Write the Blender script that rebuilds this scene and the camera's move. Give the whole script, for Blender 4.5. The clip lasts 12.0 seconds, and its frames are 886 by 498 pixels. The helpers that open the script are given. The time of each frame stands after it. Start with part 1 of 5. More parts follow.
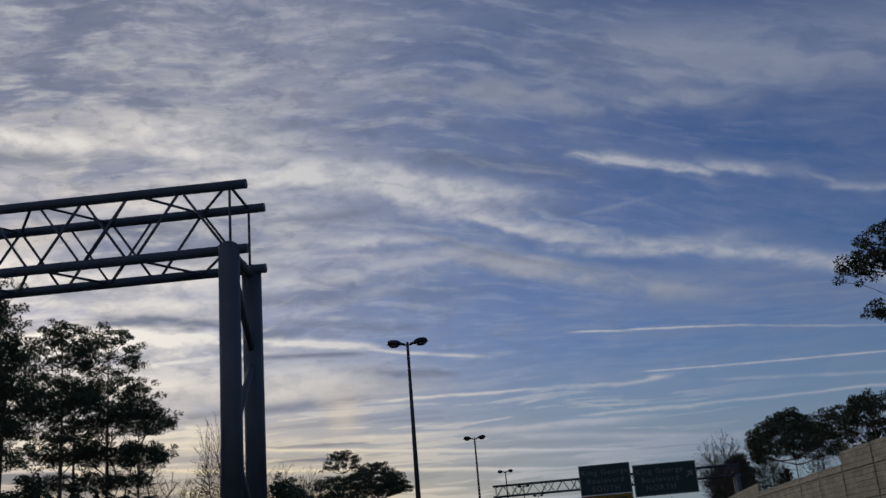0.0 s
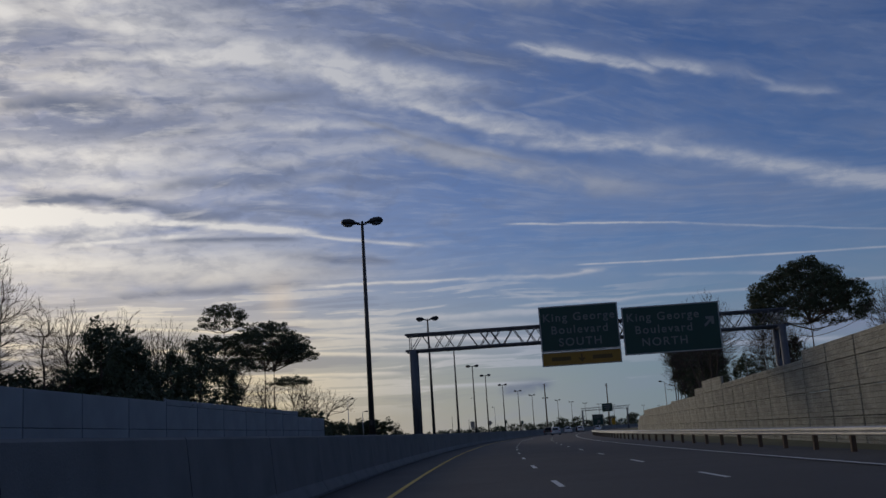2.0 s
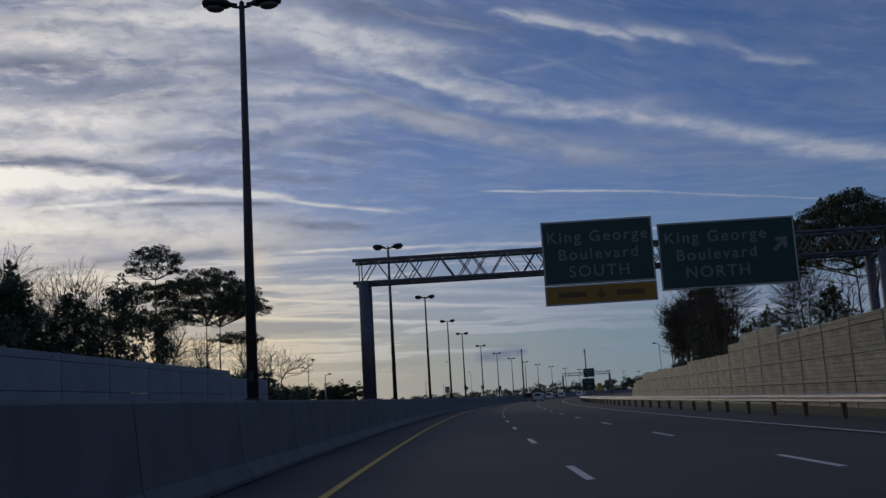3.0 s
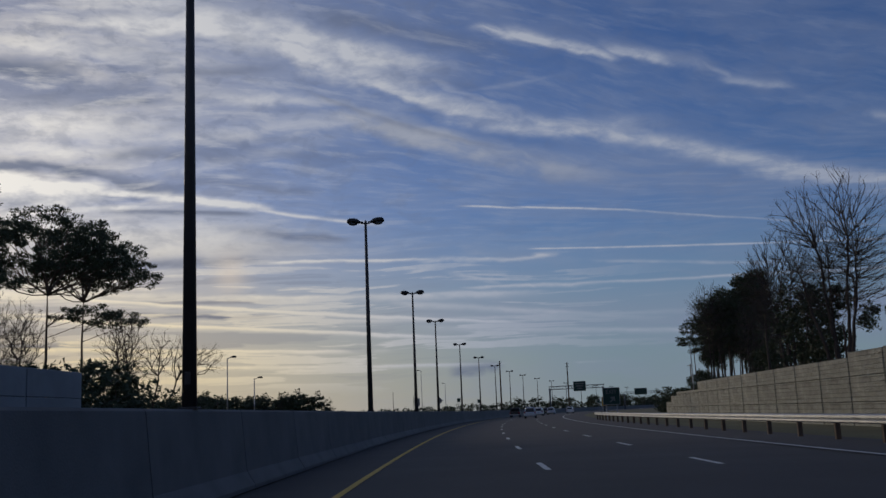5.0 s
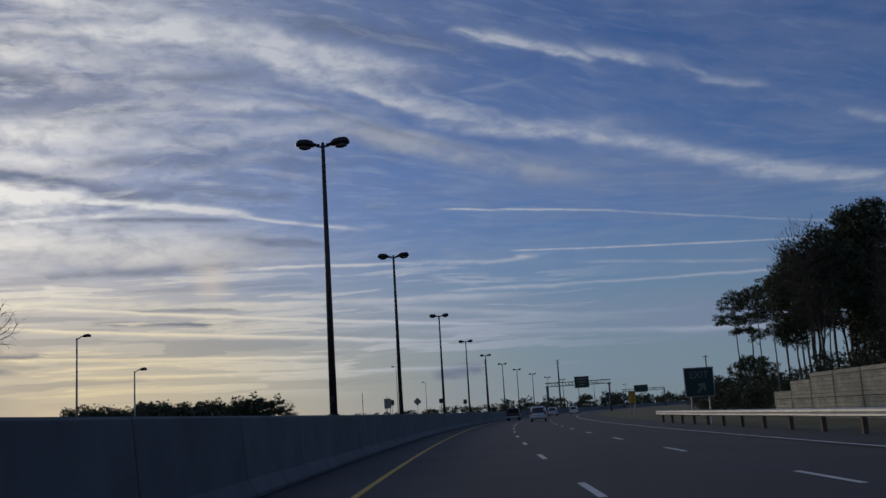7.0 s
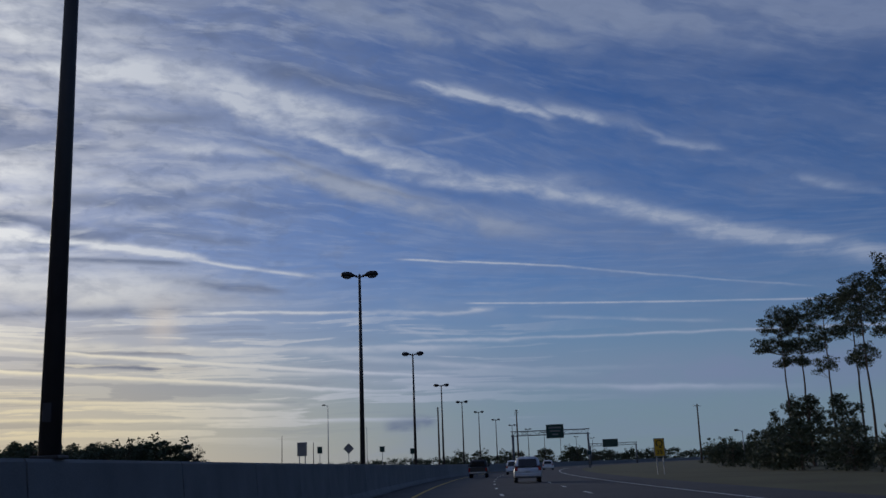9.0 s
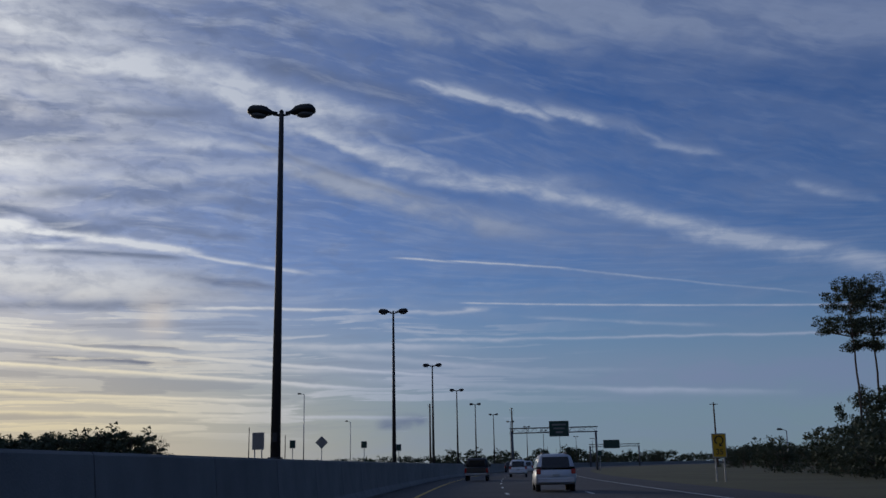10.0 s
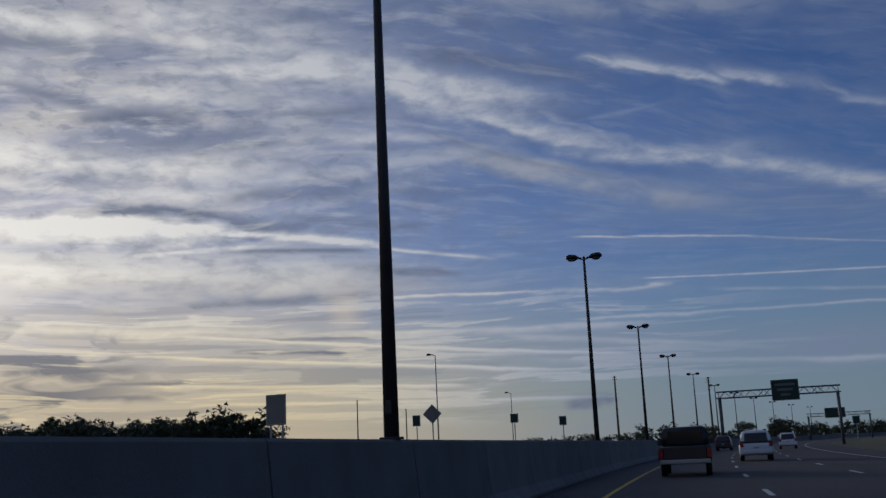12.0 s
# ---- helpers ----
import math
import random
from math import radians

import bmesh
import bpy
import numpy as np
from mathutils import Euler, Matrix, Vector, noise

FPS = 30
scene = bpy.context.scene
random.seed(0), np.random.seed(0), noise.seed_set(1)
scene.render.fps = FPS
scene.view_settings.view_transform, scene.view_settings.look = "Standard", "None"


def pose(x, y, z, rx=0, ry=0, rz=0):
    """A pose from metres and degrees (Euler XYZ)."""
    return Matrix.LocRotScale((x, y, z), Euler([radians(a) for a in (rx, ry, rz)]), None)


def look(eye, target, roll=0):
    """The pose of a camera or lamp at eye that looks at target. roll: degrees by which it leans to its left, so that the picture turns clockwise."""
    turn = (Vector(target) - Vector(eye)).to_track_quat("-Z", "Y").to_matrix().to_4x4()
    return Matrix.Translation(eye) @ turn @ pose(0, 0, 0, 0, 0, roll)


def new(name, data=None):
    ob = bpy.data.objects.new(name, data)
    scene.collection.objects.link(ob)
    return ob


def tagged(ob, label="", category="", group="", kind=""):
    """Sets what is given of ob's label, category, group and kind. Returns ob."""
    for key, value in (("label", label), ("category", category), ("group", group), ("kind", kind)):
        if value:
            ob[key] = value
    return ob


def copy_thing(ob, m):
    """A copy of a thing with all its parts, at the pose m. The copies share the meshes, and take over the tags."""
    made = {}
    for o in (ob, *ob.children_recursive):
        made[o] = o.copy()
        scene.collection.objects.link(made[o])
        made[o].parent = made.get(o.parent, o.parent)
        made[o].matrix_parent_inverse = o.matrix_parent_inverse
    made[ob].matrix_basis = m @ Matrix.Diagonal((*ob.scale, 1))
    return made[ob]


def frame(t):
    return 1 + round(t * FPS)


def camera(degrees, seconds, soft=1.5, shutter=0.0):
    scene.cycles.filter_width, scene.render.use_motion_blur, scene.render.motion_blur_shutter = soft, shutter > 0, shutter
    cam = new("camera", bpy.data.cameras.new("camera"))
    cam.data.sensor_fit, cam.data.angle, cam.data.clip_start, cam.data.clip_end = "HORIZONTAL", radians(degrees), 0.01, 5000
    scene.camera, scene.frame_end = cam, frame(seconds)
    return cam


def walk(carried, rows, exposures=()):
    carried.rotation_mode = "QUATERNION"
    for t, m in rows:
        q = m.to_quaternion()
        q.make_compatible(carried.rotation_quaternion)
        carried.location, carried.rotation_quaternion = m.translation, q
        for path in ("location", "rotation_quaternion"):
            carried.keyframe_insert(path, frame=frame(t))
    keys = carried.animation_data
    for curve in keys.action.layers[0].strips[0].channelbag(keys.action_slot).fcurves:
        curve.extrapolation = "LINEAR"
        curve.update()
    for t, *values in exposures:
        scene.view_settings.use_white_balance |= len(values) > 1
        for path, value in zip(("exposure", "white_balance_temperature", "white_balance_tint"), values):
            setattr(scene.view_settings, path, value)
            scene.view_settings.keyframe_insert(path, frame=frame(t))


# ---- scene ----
cam = camera(48.265, 12.0)
walk(cam, [
    (0.0, pose(0.00, 0.00, 1.30, 107.45, 4.62, 4.23)),
    (0.1, pose(0.00, 2.03, 1.30, 107.28, 5.05, 3.66)),
    (0.2, pose(0.00, 4.07, 1.30, 107.00, 3.92, 2.10)),
    (0.3, pose(0.01, 6.13, 1.30, 106.70, 4.00, 1.57)),
    (0.4, pose(0.02, 8.19, 1.30, 106.05, 3.74, 0.95)),
    (0.5, pose(0.03, 10.26, 1.30, 105.08, 3.64, 0.24)),
    (0.6, pose(0.04, 12.31, 1.30, 103.99, 4.43, 0.13)),
    (1.0, pose(0.11, 20.40, 1.30, 102.14, 4.77, 1.11)),
    (1.5, pose(0.24, 30.23, 1.30, 101.21, 3.52, 1.90)),
    (2.0, pose(0.42, 39.95, 1.30, 100.74, 3.64, 0.32)),
    (2.5, pose(0.65, 49.80, 1.30, 99.59, 3.24, -0.46)),
    (3.0, pose(0.95, 59.77, 1.30, 98.72, 3.34, -1.11)),
    (3.2, pose(1.08, 63.84, 1.30, 98.59, 2.99, -1.43)),
    (4.8, pose(2.53, 96.85, 1.30, 99.36, 1.56, -2.23)),
    (5.0, pose(2.77, 101.07, 1.30, 99.46, 2.31, -2.63)),
    (5.5, pose(3.40, 111.79, 1.30, 99.33, 2.00, -3.00)),
    (6.0, pose(4.11, 122.60, 1.30, 99.11, 2.47, -3.27)),
    (6.5, pose(4.87, 133.08, 1.30, 99.21, 3.45, -3.37)),
    (7.0, pose(5.74, 143.99, 1.30, 99.60, 3.44, -3.54)),
    (7.5, pose(6.69, 155.09, 1.30, 100.52, 2.37, -4.73)),
    (9.5, pose(11.30, 199.26, 1.30, 102.56, 1.97, -6.73)),
    (10.0, pose(12.67, 210.35, 1.30, 102.37, 1.02, -6.88)),
    (10.5, pose(14.13, 221.55, 1.30, 101.96, 0.11, -6.92)),
    (11.0, pose(15.64, 232.44, 1.30, 101.47, 0.75, -7.54)),
    (11.5, pose(17.22, 243.22, 1.30, 100.62, 1.59, -7.56)),
    (11.6, pose(17.55, 245.35, 1.30, 100.83, 1.46, -7.63)),
    (11.7, pose(17.87, 247.49, 1.30, 101.11, 1.61, -7.42)),
    (11.8, pose(18.20, 249.63, 1.30, 101.12, 2.15, -6.53)),
    (11.9, pose(18.53, 251.75, 1.30, 101.24, 3.73, -1.39)),
    (12.0, pose(18.87, 253.85, 1.30, 101.64, 2.56, 3.96)),
], [(0.0, -0.02, 6900, 11), (1.0, -0.11, 6800, 11), (3.0, -0.02, 6700, 11), (5.5, -0.04, 6650, 10), (7.5, -0.06, 6400, 10), (9.5, -0.03, 6150, 10), (11.6, 0.0, 6200, 10), (12.0, -0.22, 6400, 10)])
K0, K1 = -0.000513937, -0.00000080445   # the road bends gently to the right
MEDIAN = -4.46


def heading(s):
    if s < 480:
        return K0 * s + K1 * s * s / 2
    return K0 * 480 + K1 * 480 * 480 / 2 + (K0 + K1 * 480) * (s - 480)


STEP = 2.0
ROAD_X, ROAD_Y = [0.0], [0.0]
for i in range(700):
    h = heading((i + 0.5) * STEP)
    ROAD_X.append(ROAD_X[-1] - math.sin(h) * STEP)
    ROAD_Y.append(ROAD_Y[-1] + math.cos(h) * STEP)


def on_road(s, lat, z=0.0):
    """World place of a point s metres along the road and lat metres to the right of the driven lane."""
    if s <= 0:
        return Vector((lat, s, z))
    i = min(int(s / STEP), 699)
    h, u = heading(s), s - i * STEP
    return Vector((ROAD_X[i] - math.sin(h) * u + lat * math.cos(h), ROAD_Y[i] + math.cos(h) * u + lat * math.sin(h), z))


def road_pose(s, lat, z=0.0, turn=0.0, scale=1.0):
    """Pose of a thing that faces along the road."""
    return Matrix.Translation(on_road(s, lat, z)) @ pose(0, 0, 0, 0, 0, math.degrees(heading(max(s, 0))) + turn) @ Matrix.Scale(scale, 4)


# ---- world, sun ----
SUN_AZ, SUN_EL = radians(-29.0), radians(10.0)
world = bpy.data.worlds.new("evening_sky")
scene.world = world
world.use_nodes = True
wn = world.node_tree
wn.nodes.clear()


def sock(v, socket):
    if isinstance(v, (int, float)):
        socket.default_value = v
    elif isinstance(v, tuple):
        socket.default_value = v if len(v) == len(socket.default_value) else (*v, 1.0)
    else:
        wn.links.new(v, socket)


def calc(op, a, b=0.0, c=0.0):
    n = wn.nodes.new("ShaderNodeMath")
    n.operation = op
    for v, k in zip((a, b, c), n.inputs):
        sock(v, k)
    return n.outputs[0]


def add(a, b):
    return calc("ADD", a, b)


def mul(a, b):
    return calc("MULTIPLY", a, b)


def ramp(v, lo, hi):
    """Smooth step from 0 at lo to 1 at hi; lo may lie above hi."""
    n = wn.nodes.new("ShaderNodeMapRange")
    n.interpolation_type = "SMOOTHSTEP"
    flip = lo > hi
    sock(v, n.inputs[0])
    n.inputs[1].default_value, n.inputs[2].default_value = min(lo, hi), max(lo, hi)
    n.inputs[3].default_value, n.inputs[4].default_value = (1.0, 0.0) if flip else (0.0, 1.0)
    return n.outputs[0]


def cloud_noise(u, v, scale, detail=5.0, rough=0.55, distort=0.0):
    c = wn.nodes.new("ShaderNodeCombineXYZ")
    sock(u, c.inputs[0]), sock(v, c.inputs[1])
    n = wn.nodes.new("ShaderNodeTexNoise")
    n.noise_dimensions = "2D"
    wn.links.new(c.outputs[0], n.inputs["Vector"])
    n.inputs["Scale"].default_value, n.inputs["Detail"].default_value = scale, detail
    n.inputs["Roughness"].default_value, n.inputs["Distortion"].default_value = rough, distort
    return n.outputs[0]


def blend(f, a, b):
    n = wn.nodes.new("ShaderNodeMix")
    n.data_type = "RGBA"
    sock(f, n.inputs[0]), sock(a, n.inputs[6]), sock(b, n.inputs[7])
    return n.outputs[2]


def sky_dir():
    n = wn.nodes.new("ShaderNodeTexCoord")
    s = wn.nodes.new("ShaderNodeSeparateXYZ")
    wn.links.new(n.outputs["Generated"], s.inputs[0])
    return s.outputs


dx, dy, dz = sky_dir()
az = mul(calc("ARCTAN2", dx, dy), 57.29578)          # degrees, to the right of north
el = mul(calc("ARCSINE", dz), 57.29578)              # degrees above the horizon
# wind-sheared coordinates: level fibres to the left fan out into streaks that slope down to the right; the low cloud is level
shear = ramp(el, 9.0, 14.5)
bend = add(az, 4.0)
fan = add(mul(az, -0.08), mul(add(bend, calc("SQRT", calc("MULTIPLY_ADD", bend, bend, 36.0))), 0.19))
warp_a = add(cloud_noise(mul(az, 0.6), el, 0.13, 2.0, 0.5), -0.5)
warp_b = add(cloud_noise(add(az, 40.0), mul(el, 1.4), 0.26, 3.0, 0.5), -0.5)
line_v = add(add(el, mul(fan, shear)), add(mul(warp_a, 2.6), mul(warp_b, 1.6)))
line_u = add(az, mul(warp_b, 3.0))
fibre = cloud_noise(mul(line_u, 0.13), line_v, 0.45, 6.0, 0.56)
comb = cloud_noise(mul(line_u, 0.15), add(line_v, 55.0), 1.4, 4.0, 0.55)
puff = cloud_noise(mul(line_u, 0.30), add(line_v, 20.0), 0.32, 6.0, 0.54)
curd = cloud_noise(mul(add(az, mul(warp_b, 2.5)), 0.45), add(el, mul(warp_b, 1.2)), 0.95, 3.0, 0.5)
ripple = add(curd, -0.5)
texture = add(mul(fibre, 0.42), add(mul(puff, 0.28), add(mul(comb, 0.16), mul(curd, 0.14))))
grit = ramp(texture, 0.36, 0.62)
ragged = calc("MULTIPLY_ADD", ripple, 4.0, az)
layer = {"veil": 0.0, "bright": 0.0, "dark": 0.0}


def streak(kind, a0, a1, e0, e1, bow, up, lo, gain, fade=2.5, rough=0.45, curl=None):
    """A band of cloud from (a0, e0) to (a1, e1) in degrees of bearing and height, sagging by bow in its middle;
    up and lo: softness of its upper and lower side; curl: how far its edges stray."""
    u = calc("MULTIPLY_ADD", az, 1.0 / (a1 - a0), -a0 / (a1 - a0))
    mid = calc("MULTIPLY_ADD", u, e1 - e0, e0)
    if bow:
        mid = add(mid, mul(mul(u, calc("MULTIPLY_ADD", u, -1.0, 1.0)), -4.0 * bow))
    if curl is None:
        curl = min((up + lo) * rough * 1.5, 0.9)
    off = calc("MULTIPLY_ADD", ripple, curl, calc("SUBTRACT", el, mid))
    if up == lo:
        off = mul(off, 1.0 / up)
    else:
        off = add(calc("MAXIMUM", mul(off, 1.0 / up), 0.0), calc("MINIMUM", mul(off, 1.0 / lo), 0.0))
    body = calc("EXPONENT", mul(mul(off, off), -1.0))
    along = ragged if fade > 1.0 else az
    ends = mul(ramp(along, a0 - fade, a0 + fade), ramp(along, a1 + fade, a1 - fade))
    grain = calc("MULTIPLY_ADD", grit, rough * 1.5 * gain, gain * (1.0 - rough * 0.75))
    layer[kind] = calc("MAXIMUM", layer[kind], mul(mul(body, ends), grain))


# the broad veil towards the sun, thinning to the right, and a thin sheet high up
towards = ramp(calc("MULTIPLY_ADD", puff, 22.0, add(az, mul(add(el, -14.0), -0.45))), 26.0, -14.0)
layer["veil"] = mul(towards, calc("MULTIPLY_ADD", grit, 0.50, 0.42))
layer["veil"] = calc("MAXIMUM", layer["veil"], mul(grit, 0.30))
streak("veil", 2.0, 40.0, 27.5, 20.5, -0.5, 3.0, 1.8, 0.80, 8.0, 0.55, 0.5)
streak("veil", -12.0, 14.0, 28.0, 24.6, 0.0, 2.2, 1.8, 0.60, 6.0, 0.6, 0.5)
streak("veil", 4.0, 18.0, 25.0, 23.6, 0.0, 0.9, 0.8, 0.66, 4.0, 0.7)
streak("veil", -4.0, 13.0, 18.0, 13.2, 0.2, 0.8, 1.0, 0.80, 4.0, 0.6)
streak("veil", 8.0, 24.0, 14.6, 11.2, 0.0, 1.6, 1.6, 0.40, 5.0, 0.5)
streak("veil", -34.0, -4.0, 10.6, 9.8, 0.0, 1.5, 1.5, 0.92, 6.0, 0.2)
streak("veil", 0.0, 34.0, 5.6, 4.6, 0.0, 1.3, 1.6, 0.62, 6.0, 0.5)
# bright bands of the upper left
streak("bright", -36.0, -21.5, 23.9, 23.5, -0.2, 0.5, 0.8, 0.66, 3.0, 0.6)
streak("bright", -22.0, -12.0, 24.7, 24.3, 0.0, 1.0, 1.0, 0.74, 4.0, 0.5)
streak("bright", -18.0, -6.5, 22.0, 22.2, 0.1, 0.7, 0.7, 0.80, 4.0, 0.5)
streak("bright", -36.0, -26.0, 21.6, 21.0, 0.0, 0.8, 0.7, 0.45, 4.0, 0.6)
streak("bright", -22.0, -11.0, 20.4, 20.2, 0.0, 0.8, 0.6, 0.50, 4.0, 0.7)
streak("bright", -36.0, -14.0, 17.6, 16.2, 0.3, 0.9, 1.1, 0.70, 4.0, 0.5)
streak("bright", -30.0, -16.0, 15.2, 15.0, 0.0, 0.5, 0.6, 0.60, 4.0, 0.7)
# level fibres that fan out of the great streak's root
streak("bright", -15.0, -1.0, 15.7, 17.2, 0.15, 0.55, 0.40, 0.44, 4.5, 0.8)
streak("bright", -13.0, -4.5, 14.0, 15.6, 0.1, 0.40, 0.30, 0.32, 4.0, 0.8)
streak("bright", -11.0, -3.0, 18.2, 18.0, 0.0, 0.40, 0.28, 0.42, 3.0, 0.7)
# the long diagonal streak with its feathered root
streak("bright", -20.0, -5.0, 24.1, 21.6, 0.0, 0.8, 1.2, 0.72, 4.0, 0.6, 1.0)
streak("bright", -8.0, 3.0, 22.1, 19.9, 0.0, 0.7, 1.0, 0.80, 3.0, 0.65, 1.0)
streak("bright", -6.5, 2.6, 21.0, 18.3, 0.25, 1.3, 0.45, 0.76, 2.5, 0.65, 1.0)
streak("bright", -2.0, 8.0, 19.45, 16.35, 0.10, 0.75, 0.34, 0.92, 2.0, 0.6, 0.6)
streak("bright", 4.5, 15.6, 16.75, 15.35, 0.12, 0.70, 0.38, 0.76, 2.0, 0.55, 0.5)
streak("bright", 12.0, 24.0, 15.75, 12.35, -0.05, 0.52, 0.46, 0.86, 1.5, 0.55, 0.4)
streak("bright", 21.0, 33.5, 12.95, 9.6, -0.1, 0.52, 0.62, 0.86, 2.0, 0.6, 0.6)
streak("bright", 0.0, 2.6, 18.8, 19.4, -0.15, 0.36, 0.26, 0.55, 0.8, 0.7, 0.6)
streak("bright", 2.2, 4.8, 19.4, 18.1, -0.1, 0.36, 0.24, 0.42, 1.0, 0.6, 0.6)
streak("bright", 3.0, 6.6, 19.0, 17.7, 0.1, 0.20, 0.20, 0.46, 1.0, 0.7, 0.6)
streak("bright", 4.2, 10.0, 18.4, 18.95, 0.0, 0.12, 0.14, 0.15, 1.8, 0.6)
streak("bright", 0.5, 12.0, 16.7, 13.7, 0.15, 0.6, 0.7, 0.22, 3.0, 0.8)
# the short bright streak above it
streak("bright", 5.6, 8.6, 21.85, 21.3, -0.05, 0.26, 0.30, 0.55, 0.9, 0.8, 0.9)
streak("bright", 7.4, 13.6, 21.55, 19.75, 0.05, 0.40, 0.18, 0.78, 0.8, 0.7, 0.5)
streak("bright", 13.2, 17.0, 20.2, 19.0, -0.05, 0.42, 0.20, 0.66, 0.9, 0.6, 0.5)
streak("bright", 16.4, 19.2, 19.3, 18.5, 0.0, 0.5, 0.3, 0.26, 1.0, 0.6, 0.6)
streak("bright", 18.7, 20.6, 18.9, 17.6, 0.05, 0.22, 0.22, 0.32, 0.6, 0.6, 0.4)
streak("bright", 19.8, 23.2, 17.75, 17.0, 0.05, 0.30, 0.15, 0.46, 0.8, 0.6, 0.3)
streak("bright", 27.2, 31.0, 14.9, 13.6, 0.0, 0.30, 0.20, 0.36, 1.2, 0.6)
# bright ridge low towards the sun, with a heaped upper edge
streak("bright", -40.0, -16.3, 13.1, 12.95, -0.15, 0.30, 0.95, 1.4, 1.0, 0.5, 0.9)
streak("bright", -24.0, -19.5, 13.25, 13.2, -0.2, 0.26, 0.8, 1.15, 1.2, 0.5, 0.8)
streak("bright", -17.6, -12.4, 12.75, 12.62, -0.08, 0.22, 0.20, 1.15, 0.8, 0.5, 0.5)
streak("bright", -13.5, -7.2, 12.60, 11.95, -0.12, 0.22, 0.20, 1.05, 0.8, 0.5, 0.4)
streak("bright", -21.5, -15.0, 11.45, 12.0, -0.05, 0.14, 0.2, 0.80, 1.2, 0.5)
streak("bright", -8.4, -0.8, 12.05, 11.0, 0.05, 0.12, 0.10, 0.66, 1.0, 0.35)
streak("bright", -36.0, -8.0, 10.7, 10.2, 0.0, 1.1, 0.9, 0.60, 4.0, 0.3)
# contrails
streak("bright", 4.4, 7.6, 11.90, 11.58, -0.03, 0.055, 0.06, 0.95, 0.8, 0.2, 0.1)
streak("bright", 7.3, 14.2, 11.66, 11.05, -0.06, 0.05, 0.06, 0.95, 0.9, 0.2, 0.1)
streak("bright", 13.2, 27.0, 11.15, 9.0, -0.05, 0.05, 0.07, 0.46, 1.8, 0.3, 0.15)
streak("bright", -7.0, 2.6, 8.93, 8.88, -0.06, 0.075, 0.10, 1.0, 0.9, 0.35, 0.25)
streak("bright", 1.6, 9.4, 8.88, 8.85, 0.16, 0.14, 0.14, 0.80, 0.9, 0.6, 0.55)
streak("bright", 8.3, 33.0, 9.22, 7.85, -0.1, 0.05, 0.055, 0.92, 0.6, 0.2, 0.06)
streak("bright", 3.4, 6.0, 8.1, 7.4, -0.05, 0.11, 0.14, 0.50, 0.8, 0.7, 0.4)
streak("bright", 12.6, 22.0, 8.25, 7.45, 0.0, 0.10, 0.09, 0.50, 1.5, 0.5)
streak("bright", 4.4, 12.0, 7.12, 7.05, -0.06, 0.085, 0.12, 0.90, 0.8, 0.45, 0.3)
streak("bright", 10.5, 32.0, 7.08, 6.5, -0.12, 0.07, 0.08, 0.75, 0.9, 0.35, 0.15)
# level layers near the horizon
streak("bright", -19.0, 7.0, 7.05, 5.05, -0.05, 0.09, 0.13, 0.98, 2.5, 0.3, 0.2)
streak("bright", -21.0, 3.0, 5.95, 4.35, -0.10, 0.08, 0.14, 0.98, 2.5, 0.3, 0.2)
streak("bright", -36.0, -12.0, 7.7, 7.0, 0.0, 0.3, 0.4, 0.60, 3.0, 0.5)
streak("bright", -11.0, 8.0, 7.0, 6.75, 0.0, 0.12, 0.25, 0.66, 3.0, 0.5)
streak("bright", 1.0, 14.0, 6.4, 5.0, 0.0, 0.15, 0.2, 0.52, 3.0, 0.5)
streak("bright", -20.0, -2.0, 4.3, 3.75, 0.0, 0.08, 0.16, 0.86, 2.5, 0.4)
streak("bright", -17.0, 4.0, 3.2, 2.75, 0.0, 0.08, 0.14, 0.86, 2.5, 0.4)
streak("bright", 3.0, 24.0, 4.9, 3.7, 0.0, 0.12, 0.2, 0.48, 4.0, 0.5)
streak("bright", -8.0, 16.0, 5.6, 5.2, 0.0, 0.10, 0.15, 0.44, 4.0, 0.5)
thin = cloud_noise(mul(add(az, mul(warp_b, 6.0)), 0.050), add(el, mul(warp_a, 0.8)), 1.5, 5.0, 0.58)
lowband = mul(mul(ramp(el, 10.5, 7.5), ramp(el, 1.0, 3.0)), ramp(az, 20.0, 0.0))
layer["bright"] = calc("MAXIMUM", layer["bright"], mul(mul(lowband, ramp(thin, 0.53, 0.62)), 0.66))
layer["dark"] = calc("MAXIMUM", layer["dark"], mul(mul(lowband, ramp(thin, 0.46, 0.38)), mul(ramp(az, 8.0, -10.0), 0.34)))
smudge = mul(mul(ramp(az, -17.0, -26.0), ramp(el, 9.3, 7.0)), ramp(cloud_noise(mul(az, 0.28), el, 0.8, 4.0, 0.5, 0.5), 0.53, 0.40))
layer["dark"] = calc("MAXIMUM", layer["dark"], mul(smudge, 0.95))
streak("bright", -34.0, -24.0, 10.9, 10.3, 0.0, 0.7, 0.7, 0.95, 2.5, 0.5)
# grey-blue gaps and undersides
streak("dark", -36.0, -21.5, 22.6, 22.9, 0.0, 0.45, 0.55, 0.66, 2.5, 0.6)
streak("dark", -28.5, -23.4, 20.5, 19.5, 0.0, 0.40, 0.40, 0.70, 1.5, 0.6, 0.9)
streak("dark", -24.0, -18.0, 18.7, 18.85, -0.2, 0.75, 0.35, 0.85, 1.8, 0.45, 0.9)
streak("dark", -18.0, -13.2, 17.3, 18.05, 0.0, 0.30, 0.25, 0.80, 1.2, 0.6, 0.6)
streak("dark", -13.5, -7.0, 19.4, 19.9, 0.0, 0.30, 0.30, 0.50, 2.0, 0.7)
